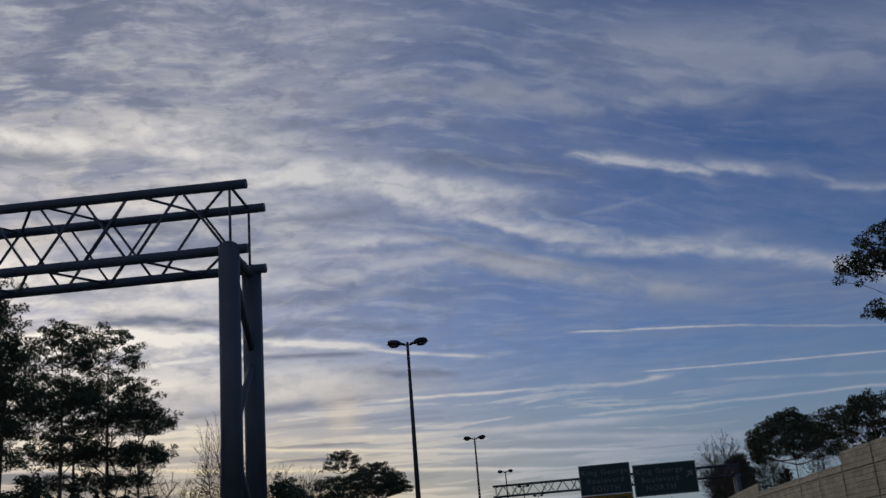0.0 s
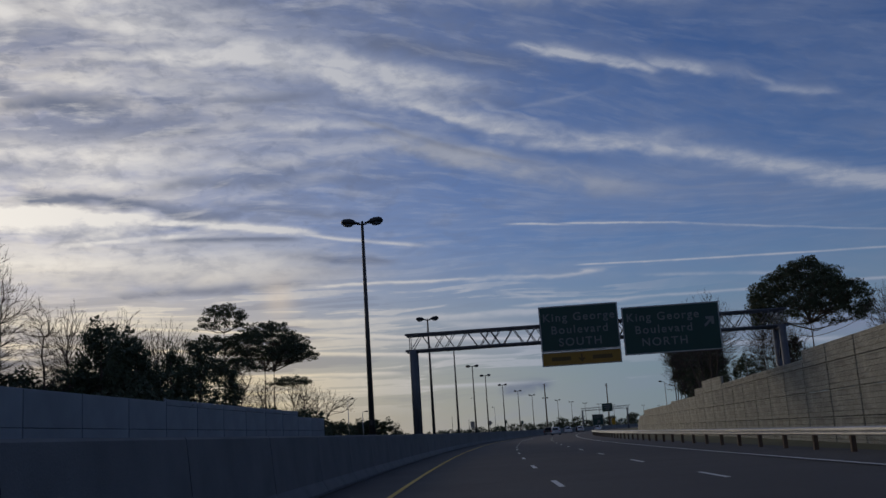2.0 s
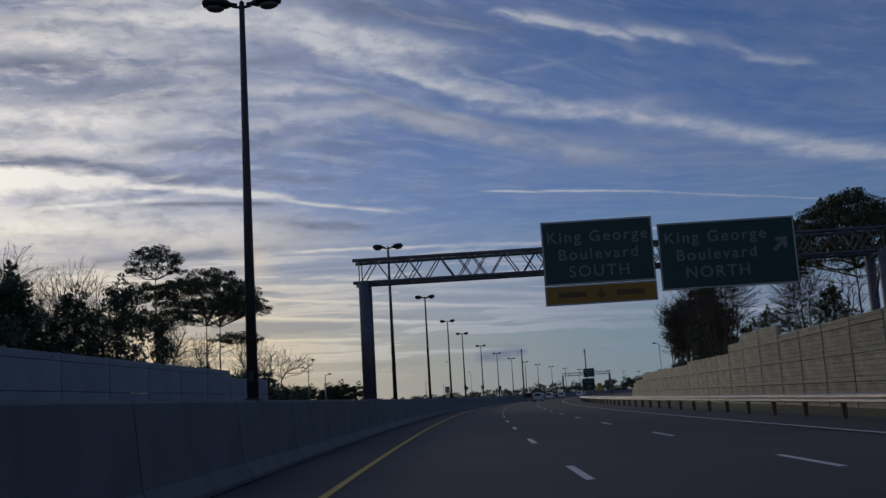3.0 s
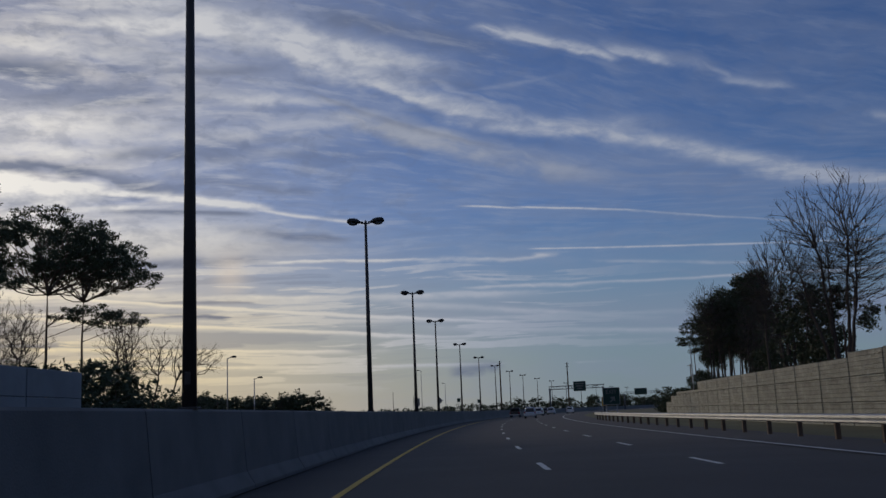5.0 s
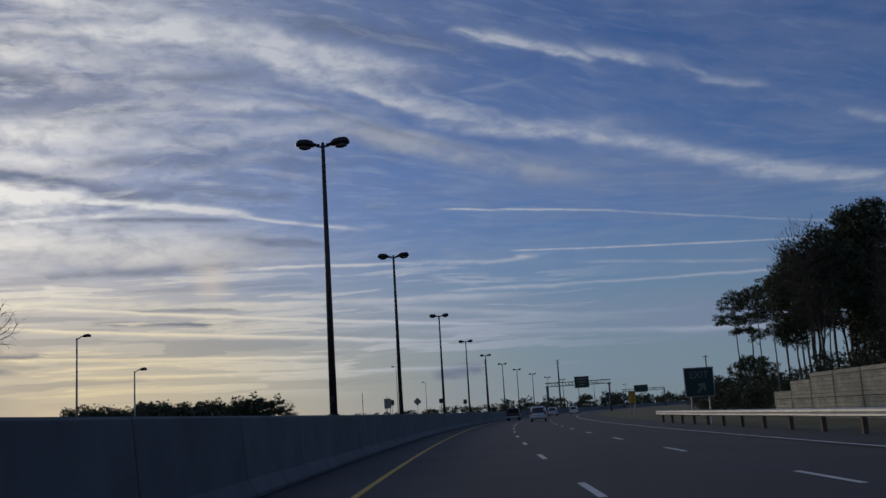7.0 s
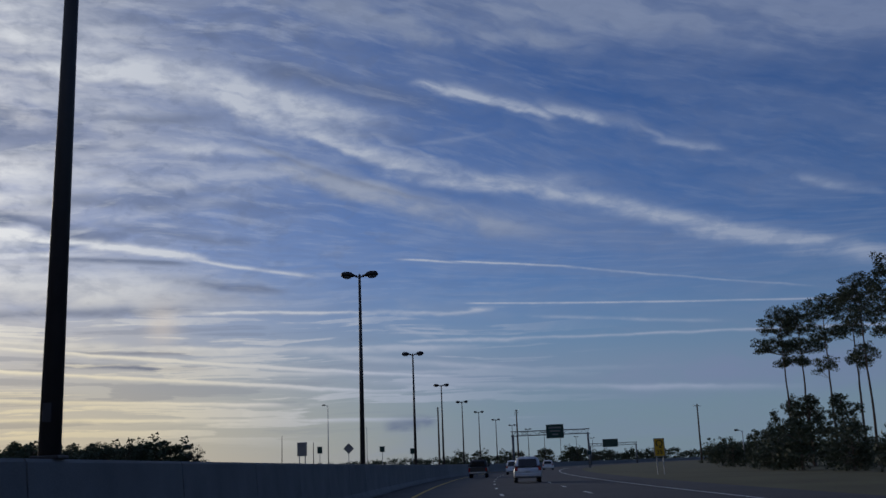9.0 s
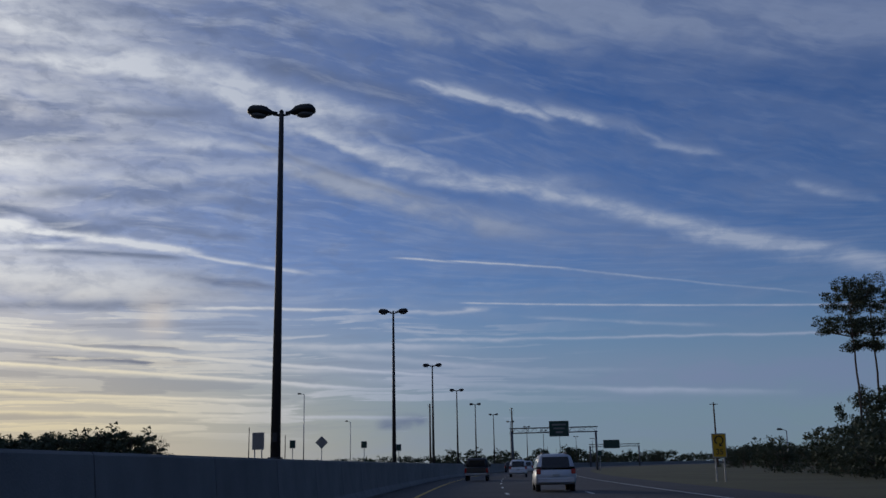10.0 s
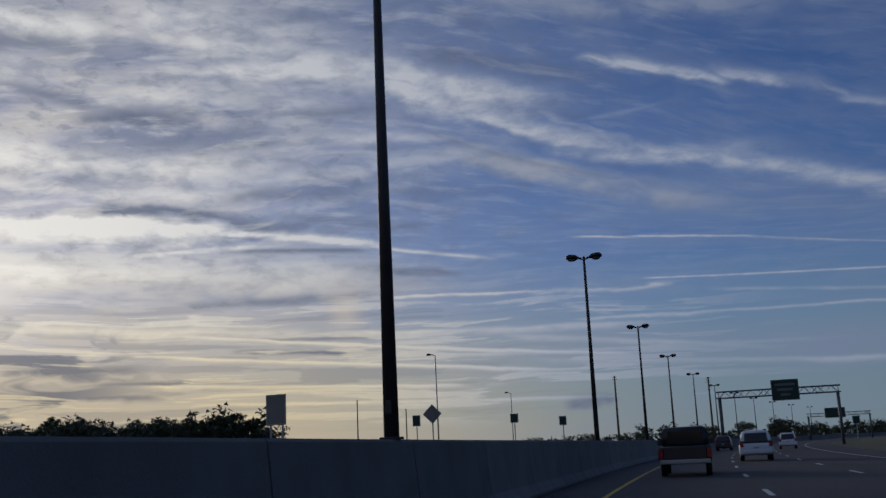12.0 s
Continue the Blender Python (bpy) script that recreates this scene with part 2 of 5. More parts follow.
streak("dark", -23.5, -15.6, 14.0, 13.65, -0.15, 0.30, 0.30, 0.85, 1.2, 0.5, 0.8)
streak("dark", -17.0, -12.2, 13.75, 12.75, 0.0, 0.45, 0.32, 0.85, 1.5, 0.45, 0.8)
streak("dark", -16.0, -9.0, 14.75, 14.75, -0.3, 0.35, 0.30, 0.66, 1.6, 0.7, 0.8)
streak("dark", -12.8, -5.0, 13.8, 12.9, 0.0, 0.30, 0.25, 0.55, 1.6, 0.6)
streak("dark", -16.0, -8.2, 11.75, 11.72, -0.08, 0.12, 0.18, 0.80, 1.0, 0.4)
streak("dark", -9.2, -3.2, 10.85, 10.2, 0.0, 0.24, 0.24, 0.60, 2.0, 0.5)
streak("dark", -17.5, -8.5, 8.75, 9.0, 0.0, 0.30, 0.25, 0.75, 2.0, 0.5)
streak("dark", -15.0, -7.6, 6.75, 6.72, 0.0, 0.10, 0.14, 0.80, 1.5, 0.5)
streak("dark", -15.0, -7.5, 6.1, 5.8, 0.0, 0.16, 0.12, 0.75, 1.5, 0.5)
streak("dark", -27.0, -20.0, 5.2, 5.2, 0.0, 0.28, 0.20, 0.80, 2.0, 0.6)
streak("dark", -23.0, -15.0, 4.4, 4.4, 0.0, 0.20, 0.16, 0.75, 2.0, 0.6)
streak("dark", -36.0, -20.0, 4.3, 3.6, 0.0, 0.22, 0.20, 0.70, 2.0, 0.6)
streak("dark", -4.0, 6.0, 23.0, 20.9, 0.0, 0.5, 0.6, 0.60, 2.5, 0.5)
streak("dark", -4.5, 6.5, 18.6, 15.2, 0.25, 0.14, 0.22, 0.50, 2.0, 0.5)
streak("dark", -2.0, 0.6, 20.9, 20.3, 0.0, 0.16, 0.22, 0.50, 0.6, 0.6, 0.6)
# fine hairs combed along the wind
hair = cloud_noise(mul(add(az, 13.0), 0.16), add(add(el, mul(fan, shear)), mul(warp_a, 1.5)), 1.5, 5.0, 0.60)
haired = mul(ramp(el, 7.0, 10.0), calc("MULTIPLY_ADD", towards, 0.75, 0.25))
layer["bright"] = calc("MAXIMUM", layer["bright"], mul(mul(ramp(hair, 0.47, 0.72), haired), 0.38))
layer["dark"] = calc("MAXIMUM", layer["dark"], mul(mul(ramp(hair, 0.50, 0.28), haired), 0.30))
# a small puff of smoke over the horizon
streak("dark", 3.3, 6.0, 2.4, 2.5, 0.0, 0.35, 0.25, 0.75, 0.5, 0.7, 0.6)
# cottony break-up of the bright cloud and soft blue-grey pits in the veil
fluff = cloud_noise(mul(az, 0.6), mul(el, 1.3), 0.85, 7.0, 0.60, 0.2)
cotton = calc("MULTIPLY_ADD", ramp(fluff, 0.32, 0.66), 0.50, 0.66)
layer["bright"] = mul(layer["bright"], calc("MAXIMUM", cotton, ramp(el, 10.0, 6.5)))
pits = mul(ramp(fluff, 0.50, 0.33), ramp(el, 7.0, 12.0))
layer["dark"] = calc("MAXIMUM", layer["dark"], mul(pits, calc("MULTIPLY_ADD", towards, 0.34, 0.10)))
mottle = mul(mul(ramp(add(mul(puff, 0.5), mul(fibre, 0.5)), 0.50, 0.38), 0.50), ramp(el, 6.0, 12.0))

sun_v = Vector((math.sin(SUN_AZ) * math.cos(SUN_EL), math.cos(SUN_AZ) * math.cos(SUN_EL), math.sin(SUN_EL)))
near_sun = calc("MAXIMUM", add(add(mul(dx, sun_v.x), mul(dy, sun_v.y)), mul(dz, sun_v.z)), 0.0)
glow = calc("POWER", near_sun, 18.0)
wide = calc("POWER", near_sun, 3.0)
core = calc("POWER", near_sun, 900.0)

nishita = wn.nodes.new("ShaderNodeTexSky")
nishita.sky_type = "NISHITA"
nishita.sun_disc = False
nishita.sun_elevation, nishita.sun_rotation = SUN_EL, SUN_AZ
nishita.air_density, nishita.dust_density, nishita.ozone_density = 1.0, 0.3, 5.0
tint = wn.nodes.new("ShaderNodeVectorMath")
tint.operation = "MULTIPLY"
wn.links.new(nishita.outputs[0], tint.inputs[0])
tint.inputs[1].default_value = (0.070, 0.062, 0.076)
clear = blend(mul(ramp(el, 13.0, 1.0), 0.8), tint.outputs[0], blend(ramp(az, 14.0, -18.0), (0.165, 0.245, 0.30), (0.56, 0.47, 0.29)))
grey = blend(glow, blend(wide, (0.145, 0.190, 0.315), (0.285, 0.325, 0.415)), (0.65, 0.61, 0.56))
white = blend(glow, blend(wide, (0.235, 0.285, 0.400), (0.47, 0.50, 0.57)), (0.95, 0.92, 0.86))
low_sun = mul(ramp(el, 12.0, 2.0), ramp(az, 5.0, -16.0))
white = blend(mul(low_sun, 0.8), white, (0.84, 0.67, 0.34))
grey = blend(mul(low_sun, 0.7), grey, (0.60, 0.48, 0.29))
shadow = blend(mul(low_sun, 0.6), blend(wide, (0.075, 0.105, 0.20), (0.145, 0.178, 0.265)), (0.25, 0.22, 0.185))
sky_col = blend(calc("MINIMUM", layer["veil"], 0.95), clear, grey)
sky_col = blend(mul(mottle, towards), sky_col, shadow)
sky_col = blend(calc("MINIMUM", layer["dark"], 0.9), sky_col, shadow)
sky_col = blend(calc("MINIMUM", layer["bright"], 0.97), sky_col, white)
# mock sun: a warm patch of the ice-crystal halo
da, de = add(az, 9.3), add(el, -8.3)
dog = calc("EXPONENT", mul(add(mul(mul(da, da), 1.3), mul(mul(de, de), 0.8)), -1.0))
sky_col = blend(mul(dog, 0.28), sky_col, (0.92, 0.74, 0.52))
sky_col = blend(mul(core, 0.5), sky_col, (1.05, 1.0, 0.9))
back = wn.nodes.new("ShaderNodeBackground")
wn.links.new(sky_col, back.inputs[0])
back.inputs[1].default_value = 1.0
wout = wn.nodes.new("ShaderNodeOutputWorld")
wn.links.new(back.outputs[0], wout.inputs[0])

sun = new("sun", bpy.data.lights.new("sun", "SUN"))
sun.data.energy, sun.data.angle, sun.data.color = 0.8, radians(12), (1.0, 0.86, 0.68)
sun.matrix_world = look(sun_v * 100, (0, 0, 0))
# ---- materials ----
def material(name, base, rough=0.7, metal=0.0, var=0.25, scale=3.0, fine=40.0, bump=0.15, spec=0.4, island=0.0):
    """Node material: base colour with stains at a large and a small scale, and fine relief."""
    m = bpy.data.materials.new(name)
    m.use_nodes = True
    nt = m.node_tree
    b = nt.nodes["Principled BSDF"]
    b.inputs["Roughness"].default_value, b.inputs["Metallic"].default_value = rough, metal
    b.inputs["Specular IOR Level"].default_value = spec
    tc = nt.nodes.new("ShaderNodeTexCoord")
    big, small = nt.nodes.new("ShaderNodeTexNoise"), nt.nodes.new("ShaderNodeTexNoise")
    big.inputs["Scale"].default_value, small.inputs["Scale"].default_value = scale, fine
    big.inputs["Detail"].default_value = small.inputs["Detail"].default_value = 5.0
    for n in (big, small):
        nt.links.new(tc.outputs["Object"], n.inputs["Vector"])
    mix = nt.nodes.new("ShaderNodeMath")
    mix.operation = "MULTIPLY_ADD"
    nt.links.new(small.outputs[0], mix.inputs[0])
    mix.inputs[1].default_value = 0.4
    nt.links.new(big.outputs[0], mix.inputs[2])
    cr = nt.nodes.new("ShaderNodeValToRGB")
    cr.color_ramp.elements[0].position, cr.color_ramp.elements[1].position = 0.35, 1.0
    cr.color_ramp.elements[0].color = (*[c * (1 - var) for c in base], 1)
    cr.color_ramp.elements[1].color = (*[min(1, c * (1 + var)) for c in base], 1)
    nt.links.new(mix.outputs[0], cr.inputs[0])
    col = cr.outputs[0]
    if island:
        oi = nt.nodes.new("ShaderNodeObjectInfo")
        hsv = nt.nodes.new("ShaderNodeHueSaturation")
        vr = nt.nodes.new("ShaderNodeMapRange")
        vr.inputs[3].default_value, vr.inputs[4].default_value = 1 - island, 1 + island
        nt.links.new(oi.outputs["Random"], vr.inputs[0])
        nt.links.new(vr.outputs[0], hsv.inputs["Value"])
        nt.links.new(col, hsv.inputs["Color"])
        col = hsv.outputs[0]
    nt.links.new(col, b.inputs["Base Color"])
    bp = nt.nodes.new("ShaderNodeBump")
    bp.inputs["Strength"].default_value, bp.inputs["Distance"].default_value = bump, 0.02
    nt.links.new(small.outputs[0], bp.inputs["Height"])
    nt.links.new(bp.outputs[0], b.inputs["Normal"])
    return m


def stone_face(m, width, height):
    """Adds the courses of a split-stone form liner to a material's relief and joint colour."""
    nt = m.node_tree
    b = nt.nodes["Principled BSDF"]
    tc = nt.nodes.new("ShaderNodeTexCoord")
    mp = nt.nodes.new("ShaderNodeMapping")
    mp.inputs["Rotation"].default_value = (0, radians(90), radians(90))
    nt.links.new(tc.outputs["Object"], mp.inputs[0])
    br = nt.nodes.new("ShaderNodeTexBrick")
    br.inputs["Scale"].default_value = 1.0
    br.inputs["Brick Width"].default_value, br.inputs["Row Height"].default_value = width, height
    br.inputs["Mortar Size"].default_value, br.inputs["Mortar Smooth"].default_value = 0.022, 0.6
    br.inputs["Color1"].default_value, br.inputs["Color2"].default_value = (1, 1, 1, 1), (0.72, 0.72, 0.72, 1)
    br.inputs["Mortar"].default_value = (0.25, 0.25, 0.25, 1)
    nt.links.new(mp.outputs[0], br.inputs["Vector"])
    bump = nt.nodes.new("ShaderNodeBump")
    bump.inputs["Strength"].default_value, bump.inputs["Distance"].default_value = 1.0, 0.20
    rough = nt.nodes.new("ShaderNodeTexNoise")
    stretch = nt.nodes.new("ShaderNodeMapping")
    stretch.inputs["Scale"].default_value = (1.0, 1.6, 5.0)
    nt.links.new(tc.outputs["Object"], stretch.inputs[0])
    nt.links.new(stretch.outputs[0], rough.inputs["Vector"])
    rough.inputs["Scale"].default_value, rough.inputs["Detail"].default_value, rough.inputs["Roughness"].default_value = 1.0, 6.0, 0.65
    relief = nt.nodes.new("ShaderNodeMath")
    relief.operation = "MULTIPLY_ADD"
    nt.links.new(br.outputs["Color"], relief.inputs[0])
    relief.inputs[1].default_value = 0.35
    nt.links.new(rough.outputs[0], relief.inputs[2])
    nt.links.new(relief.outputs[0], bump.inputs["Height"])
    old = b.inputs["Normal"].links[0].from_node
    nt.links.new(old.outputs[0], bump.inputs["Normal"])
    nt.links.new(bump.outputs[0], b.inputs["Normal"])
    src = b.inputs["Base Color"].links[0].from_socket
    mx = nt.nodes.new("ShaderNodeMix")
    mx.data_type, mx.blend_type = "RGBA", "MULTIPLY"
    mx.inputs[0].default_value = 0.45
    nt.links.new(src, mx.inputs[6])
    nt.links.new(br.outputs["Color"], mx.inputs[7])
    nt.links.new(mx.outputs[2], b.inputs["Base Color"])
    return m


ASPHALT = material("asphalt", (0.05, 0.05, 0.052), 0.85, 0, 0.3, 0.25, 60.0, 0.3)
CONCRETE = material("concrete", (0.18, 0.178, 0.17), 0.85, 0, 0.22, 0.9, 35.0, 0.25, island=0.08)
WALL_GREY = material("painted_concrete", (0.27, 0.28, 0.29), 0.85, 0, 0.18, 0.5, 30.0, 0.2, island=0.05)
WALL_STONE = stone_face(material("split_face_concrete", (0.38, 0.37, 0.30), 0.9, 0, 0.30, 1.3, 24.0, 0.5, island=0.08), 0.95, 0.22)
WALL_POST = material("cast_concrete_post", (0.30, 0.29, 0.245), 0.9, 0, 0.2, 1.3, 24.0, 0.4)
GRASS = material("winter_grass", (0.10, 0.095, 0.045), 0.95, 0, 0.4, 0.12, 14.0, 0.6)
STEEL = material("galvanised_steel", (0.36, 0.37, 0.38), 0.5, 0.75, 0.2, 2.0, 30.0, 0.05)
TRUSS = material("weathered_truss_steel", (0.12, 0.125, 0.135), 0.6, 0.3, 0.2, 2.0, 30.0, 0.05)
DARK_METAL = material("dark_bronze_paint", (0.055, 0.050, 0.048), 0.55, 0.2, 0.2, 4.0, 60.0, 0.04)
LAMP_BODY = material("lamp_housing_paint", (0.025, 0.024, 0.024), 0.5, 0.2, 0.2, 6.0, 60.0, 0.04)
BARK = material("pine_bark", (0.13, 0.095, 0.072), 0.95, 0, 0.35, 2.0, 25.0, 0.6)
TWIG = material("bare_twig_bark", (0.075, 0.058, 0.046), 0.95, 0, 0.3, 2.0, 25.0, 0.4)
NEEDLE = material("pine_needles", (0.065, 0.078, 0.040), 0.8, 0, 0.45, 0.8, 10.0, 0.2)
LEAF = material("dark_evergreen_leaf", (0.058, 0.072, 0.036), 0.7, 0, 0.45, 0.8, 10.0, 0.2)
SIGN_GREEN = material("sign_green", (0.005, 0.042, 0.034), 0.45, 0, 0.12, 1.0, 20.0, 0.02)
SIGN_YELLOW = material("sign_yellow", (0.27, 0.145, 0.012), 0.45, 0, 0.12, 1.0, 20.0, 0.02)
SIGN_WHITE = material("sign_white", (0.42, 0.43, 0.42), 0.4, 0, 0.06, 1.0, 20.0, 0.02)
# white retroreflective lettering, with the dimness of a backlit sign put into its colour
LETTER = material("shaded_retroreflective_lettering", (0.15, 0.16, 0.16), 0.4, 0, 0.1, 1.0, 20.0, 0.02)
SIGN_YELLOW_BRIGHT = material("warning_sign_yellow", (0.62, 0.36, 0.02), 0.45, 0, 0.12, 1.0, 20.0, 0.02)
SIGN_FADED = material("faded_sign_print", (0.10, 0.058, 0.010), 0.5, 0, 0.15, 1.0, 20.0, 0.02)
SIGN_BLACK = material("sign_black", (0.015, 0.015, 0.015), 0.5, 0, 0.1, 1.0, 20.0, 0.02)
SIGN_BACK = material("sign_back_aluminium", (0.20, 0.205, 0.215), 0.5, 0.6, 0.15, 1.5, 25.0, 0.03)
PAINT_WHITE = material("road_paint_white", (0.62, 0.62, 0.58), 0.7, 0, 0.2, 2.0, 30.0, 0.1)
PAINT_YELLOW = material("road_paint_yellow", (0.55, 0.36, 0.05), 0.7, 0, 0.2, 2.0, 30.0, 0.1)
WOOD = material("pole_wood", (0.14, 0.10, 0.07), 0.9, 0, 0.3, 2.0, 30.0, 0.3)
GLASS_DARK = material("tinted_car_glass", (0.012, 0.014, 0.016), 0.08, 0, 0.1, 1.0, 5.0, 0.0, 0.6)
TYRE = material("tyre_rubber", (0.018, 0.018, 0.018), 0.85, 0, 0.2, 4.0, 50.0, 0.2)
RIM = material("alloy_rim", (0.4, 0.4, 0.41), 0.35, 0.9, 0.1, 4.0, 40.0, 0.02)
CAR_SILVER = material("silver_car_paint", (0.55, 0.56, 0.57), 0.42, 0.35, 0.06, 1.0, 30.0, 0.01, 0.6)
CAR_WHITE = material("white_car_paint", (0.72, 0.72, 0.71), 0.3, 0.0, 0.05, 1.0, 30.0, 0.01, 0.6)
CAR_BLACK = material("black_car_paint", (0.02, 0.02, 0.022), 0.3, 0.0, 0.1, 1.0, 30.0, 0.01, 0.6)
TAIL_RED = material("tail_lamp_red", (0.35, 0.015, 0.012), 0.25, 0, 0.1, 4.0, 40.0, 0.01, 0.6)
LENS = material("lamp_lens", (0.10, 0.10, 0.10), 0.45, 0, 0.1, 4.0, 40.0, 0.02, 0.6)


# ---- mesh helpers ----
def mesh_from(name, verts, faces, mat, smooth=False):
    me = bpy.data.meshes.new(name)
    me.from_pydata([tuple(v) for v in verts], [], faces)
    me.materials.append(mat)
    if smooth:
        me.polygons.foreach_set("use_smooth", [True] * len(me.polygons))
    me.update()
    return me


def part(name, bm, mat, parent, label="", smooth=False):
    """Links a bmesh or a mesh as one mesh object under parent."""
    if isinstance(bm, bmesh.types.BMesh):
        me = bpy.data.meshes.new(name)
        bm.to_mesh(me)
        bm.free()
        me.materials.append(mat)
        if smooth:
            me.polygons.foreach_set("use_smooth", [True] * len(me.polygons))
    else:
        me = bm
    ob = new(name, me)
    ob.parent = parent
    return tagged(ob, label)


def box(bm, x0, x1, y0, y1, z0, z1, bevel=0.0):
    r = bmesh.ops.create_cube(bm, size=1.0, matrix=Matrix.LocRotScale(((x0 + x1) / 2, (y0 + y1) / 2, (z0 + z1) / 2), None, (x1 - x0, y1 - y0, z1 - z0)))
    if bevel:
        es = list({e for v in r["verts"] for e in v.link_edges})
        bmesh.ops.bevel(bm, geom=es, offset=bevel, segments=1, affect="EDGES")


def box_bm(*a, **k):
    bm = bmesh.new()
    box(bm, *a, **k)
    return bm


def tube(verts, faces, p0, p1, r0, r1, n=6, caps=False):
    """Appends a tapered tube to plain vertex and face lists."""
    p0, p1 = Vector(p0), Vector(p1)
    d = p1 - p0
    if d.length < 1e-6:
        return
    d.normalize()
    a = d.orthogonal().normalized()
    b = d.cross(a)
    k = len(verts)
    for p, r in ((p0, r0), (p1, r1)):
        for i in range(n):
            t = 2 * math.pi * i / n
            verts.append(p + (a * math.cos(t) + b * math.sin(t)) * r)
    for i in range(n):
        j = (i + 1) % n
        faces.append((k + i, k + j, k + n + j, k + n + i))
    if caps:
        faces.append(tuple(k + i for i in reversed(range(n))))
        faces.append(tuple(k + n + i for i in range(n)))


def tube_mesh(name, pieces, mat, n=10, caps=True, smooth=True):
    v, f = [], []
    for p0, p1, r0, r1 in pieces:
        tube(v, f, p0, p1, r0, r1, n, caps)
    me = mesh_from(name, v, f, mat)
    if smooth:
        me.polygons.foreach_set("use_smooth", [len(p.vertices) == 4 for p in me.polygons])
    return me


def empty(name, label, category, group="", kind=""):
    return tagged(new(name), label, category, group, kind)


def strip(name, s0, s1, section, mat, step=4.0, closed=False):
    """A mesh swept along the road: section is a list of (lat, z)."""
    v, f = [], []
    n = len(section)
    cuts = max(1, round((s1 - s0) / step))
    for i in range(cuts + 1):
        s = s0 + (s1 - s0) * i / cuts
        for lat, z in section:
            v.append(on_road(s, lat, z))
    m = n if closed else n - 1
    for i in range(cuts):
        for j in range(m):
            k = (j + 1) % n
            f.append((i * n + j, i * n + k, (i + 1) * n + k, (i + 1) * n + j))
    if closed:
        f.append(tuple(range(n)))
        f.append(tuple(reversed(range(cuts * n, cuts * n + n))))
    me = mesh_from(name, v, f, mat)
    bm = bmesh.new()
    bm.from_mesh(me)
    bmesh.ops.recalc_face_normals(bm, faces=bm.faces)
    bm.to_mesh(me)
    bm.free()
    return me


# ---- ground, road ----
ground = tagged(new("ground", mesh_from("ground", [(-3000, -1500, -0.06), (3000, -1500, -0.06), (3000, 3500, -0.06), (-3000, 3500, -0.06)], [(0, 1, 2, 3)], GRASS)),
                "dry winter grass verge beside the motorway", "ground", kind="structure")
tagged(new("road", strip("road", -60, 1200, [(-4.0, 0.0), (2.0, 0.04), (9.6, 0.0), (13.0, -0.03)], ASPHALT, 6.0)), "dark worn asphalt carriageway with three lanes", "road", kind="structure")
tagged(new("road_opposite", strip("road_opposite", -60, 1200, [(-19.6, -0.03), (-12.0, 0.04), (-4.9, 0.0)], ASPHALT, 6.0)), "dark asphalt carriageway for the oncoming side", "road", kind="structure")
for nm, lat, mt in (("edge_line", -2.05, PAINT_YELLOW), ("edge_line", 9.25, PAINT_WHITE), ("edge_line", -7.0, PAINT_YELLOW), ("edge_line", -18.0, PAINT_WHITE)):
    h = 0.0 + 0.012 + (0.04 * (1 - abs(lat - 2) / 6) if -4 < lat < 8 else 0.03)
    tagged(new(nm, strip(nm, -40, 900, [(lat - 0.07, max(h, 0.012)), (lat + 0.07, max(h, 0.012))], mt, 6.0)), "painted solid edge line on asphalt", "road marking", kind="structure")
DASH = mesh_from("lane_dash", [(-0.07, -1.5, 0), (0.07, -1.5, 0), (0.07, 1.5, 0), (-0.07, 1.5, 0)], [(0, 1, 2, 3)], PAINT_WHITE)
for lat, z in ((1.83, 0.047), (5.48, 0.032), (-10.6, 0.042), (-14.3, 0.036)):
    for i in range(34):
        d = new("lane_dash", DASH)
        d.matrix_world = road_pose(i * 12.0 - 20, lat, z)
        tagged(d, "painted white lane dash on asphalt", "road marking", "lane dashes", "structure")
# ---- barrier, walls ----
SEG = [(-0.40, 0.0), (-0.40, 0.08), (-0.24, 0.34), (-0.13, 1.50), (-0.10, 1.54), (0.10, 1.54), (0.13, 1.50), (0.24, 0.34), (0.40, 0.08), (0.40, 0.0)]


def barrier_piece(length):
    n = len(SEG)
    v = [(x, y, z) for y in (-length / 2, length / 2) for x, z in SEG]
    f = [(i, (i + 1) % n, n + (i + 1) % n, n + i) for i in range(n)] + [tuple(reversed(range(n))), tuple(range(n, 2 * n))]
    return mesh_from("barrier_segment", v, f, CONCRETE)


barrier = empty("median_barrier", "tall weathered concrete median barrier in cast segments", "barrier", kind="structure")
PIECE = barrier_piece(5.97)
for i in range(62):
    o = part("barrier_segment", PIECE, CONCRETE, barrier)
    o.matrix_world = road_pose(i * 6.0 - 20, MEDIAN)
tagged(new("median_barrier_far", strip("median_barrier_far", 349.2, 900, [(MEDIAN + a, b) for a, b in SEG], CONCRETE, 6.0, True)), "tall weathered concrete median barrier in the distance", "barrier", kind="structure")


def panel_mesh(length, height, thick, mat):
    bm = box_bm(-thick / 2, thick / 2, -length / 2, length / 2, 0, height, bevel=0.018)
    me = bpy.data.meshes.new("wall_panel")
    bm.to_mesh(me)
    bm.free()
    me.materials.append(mat)
    return me


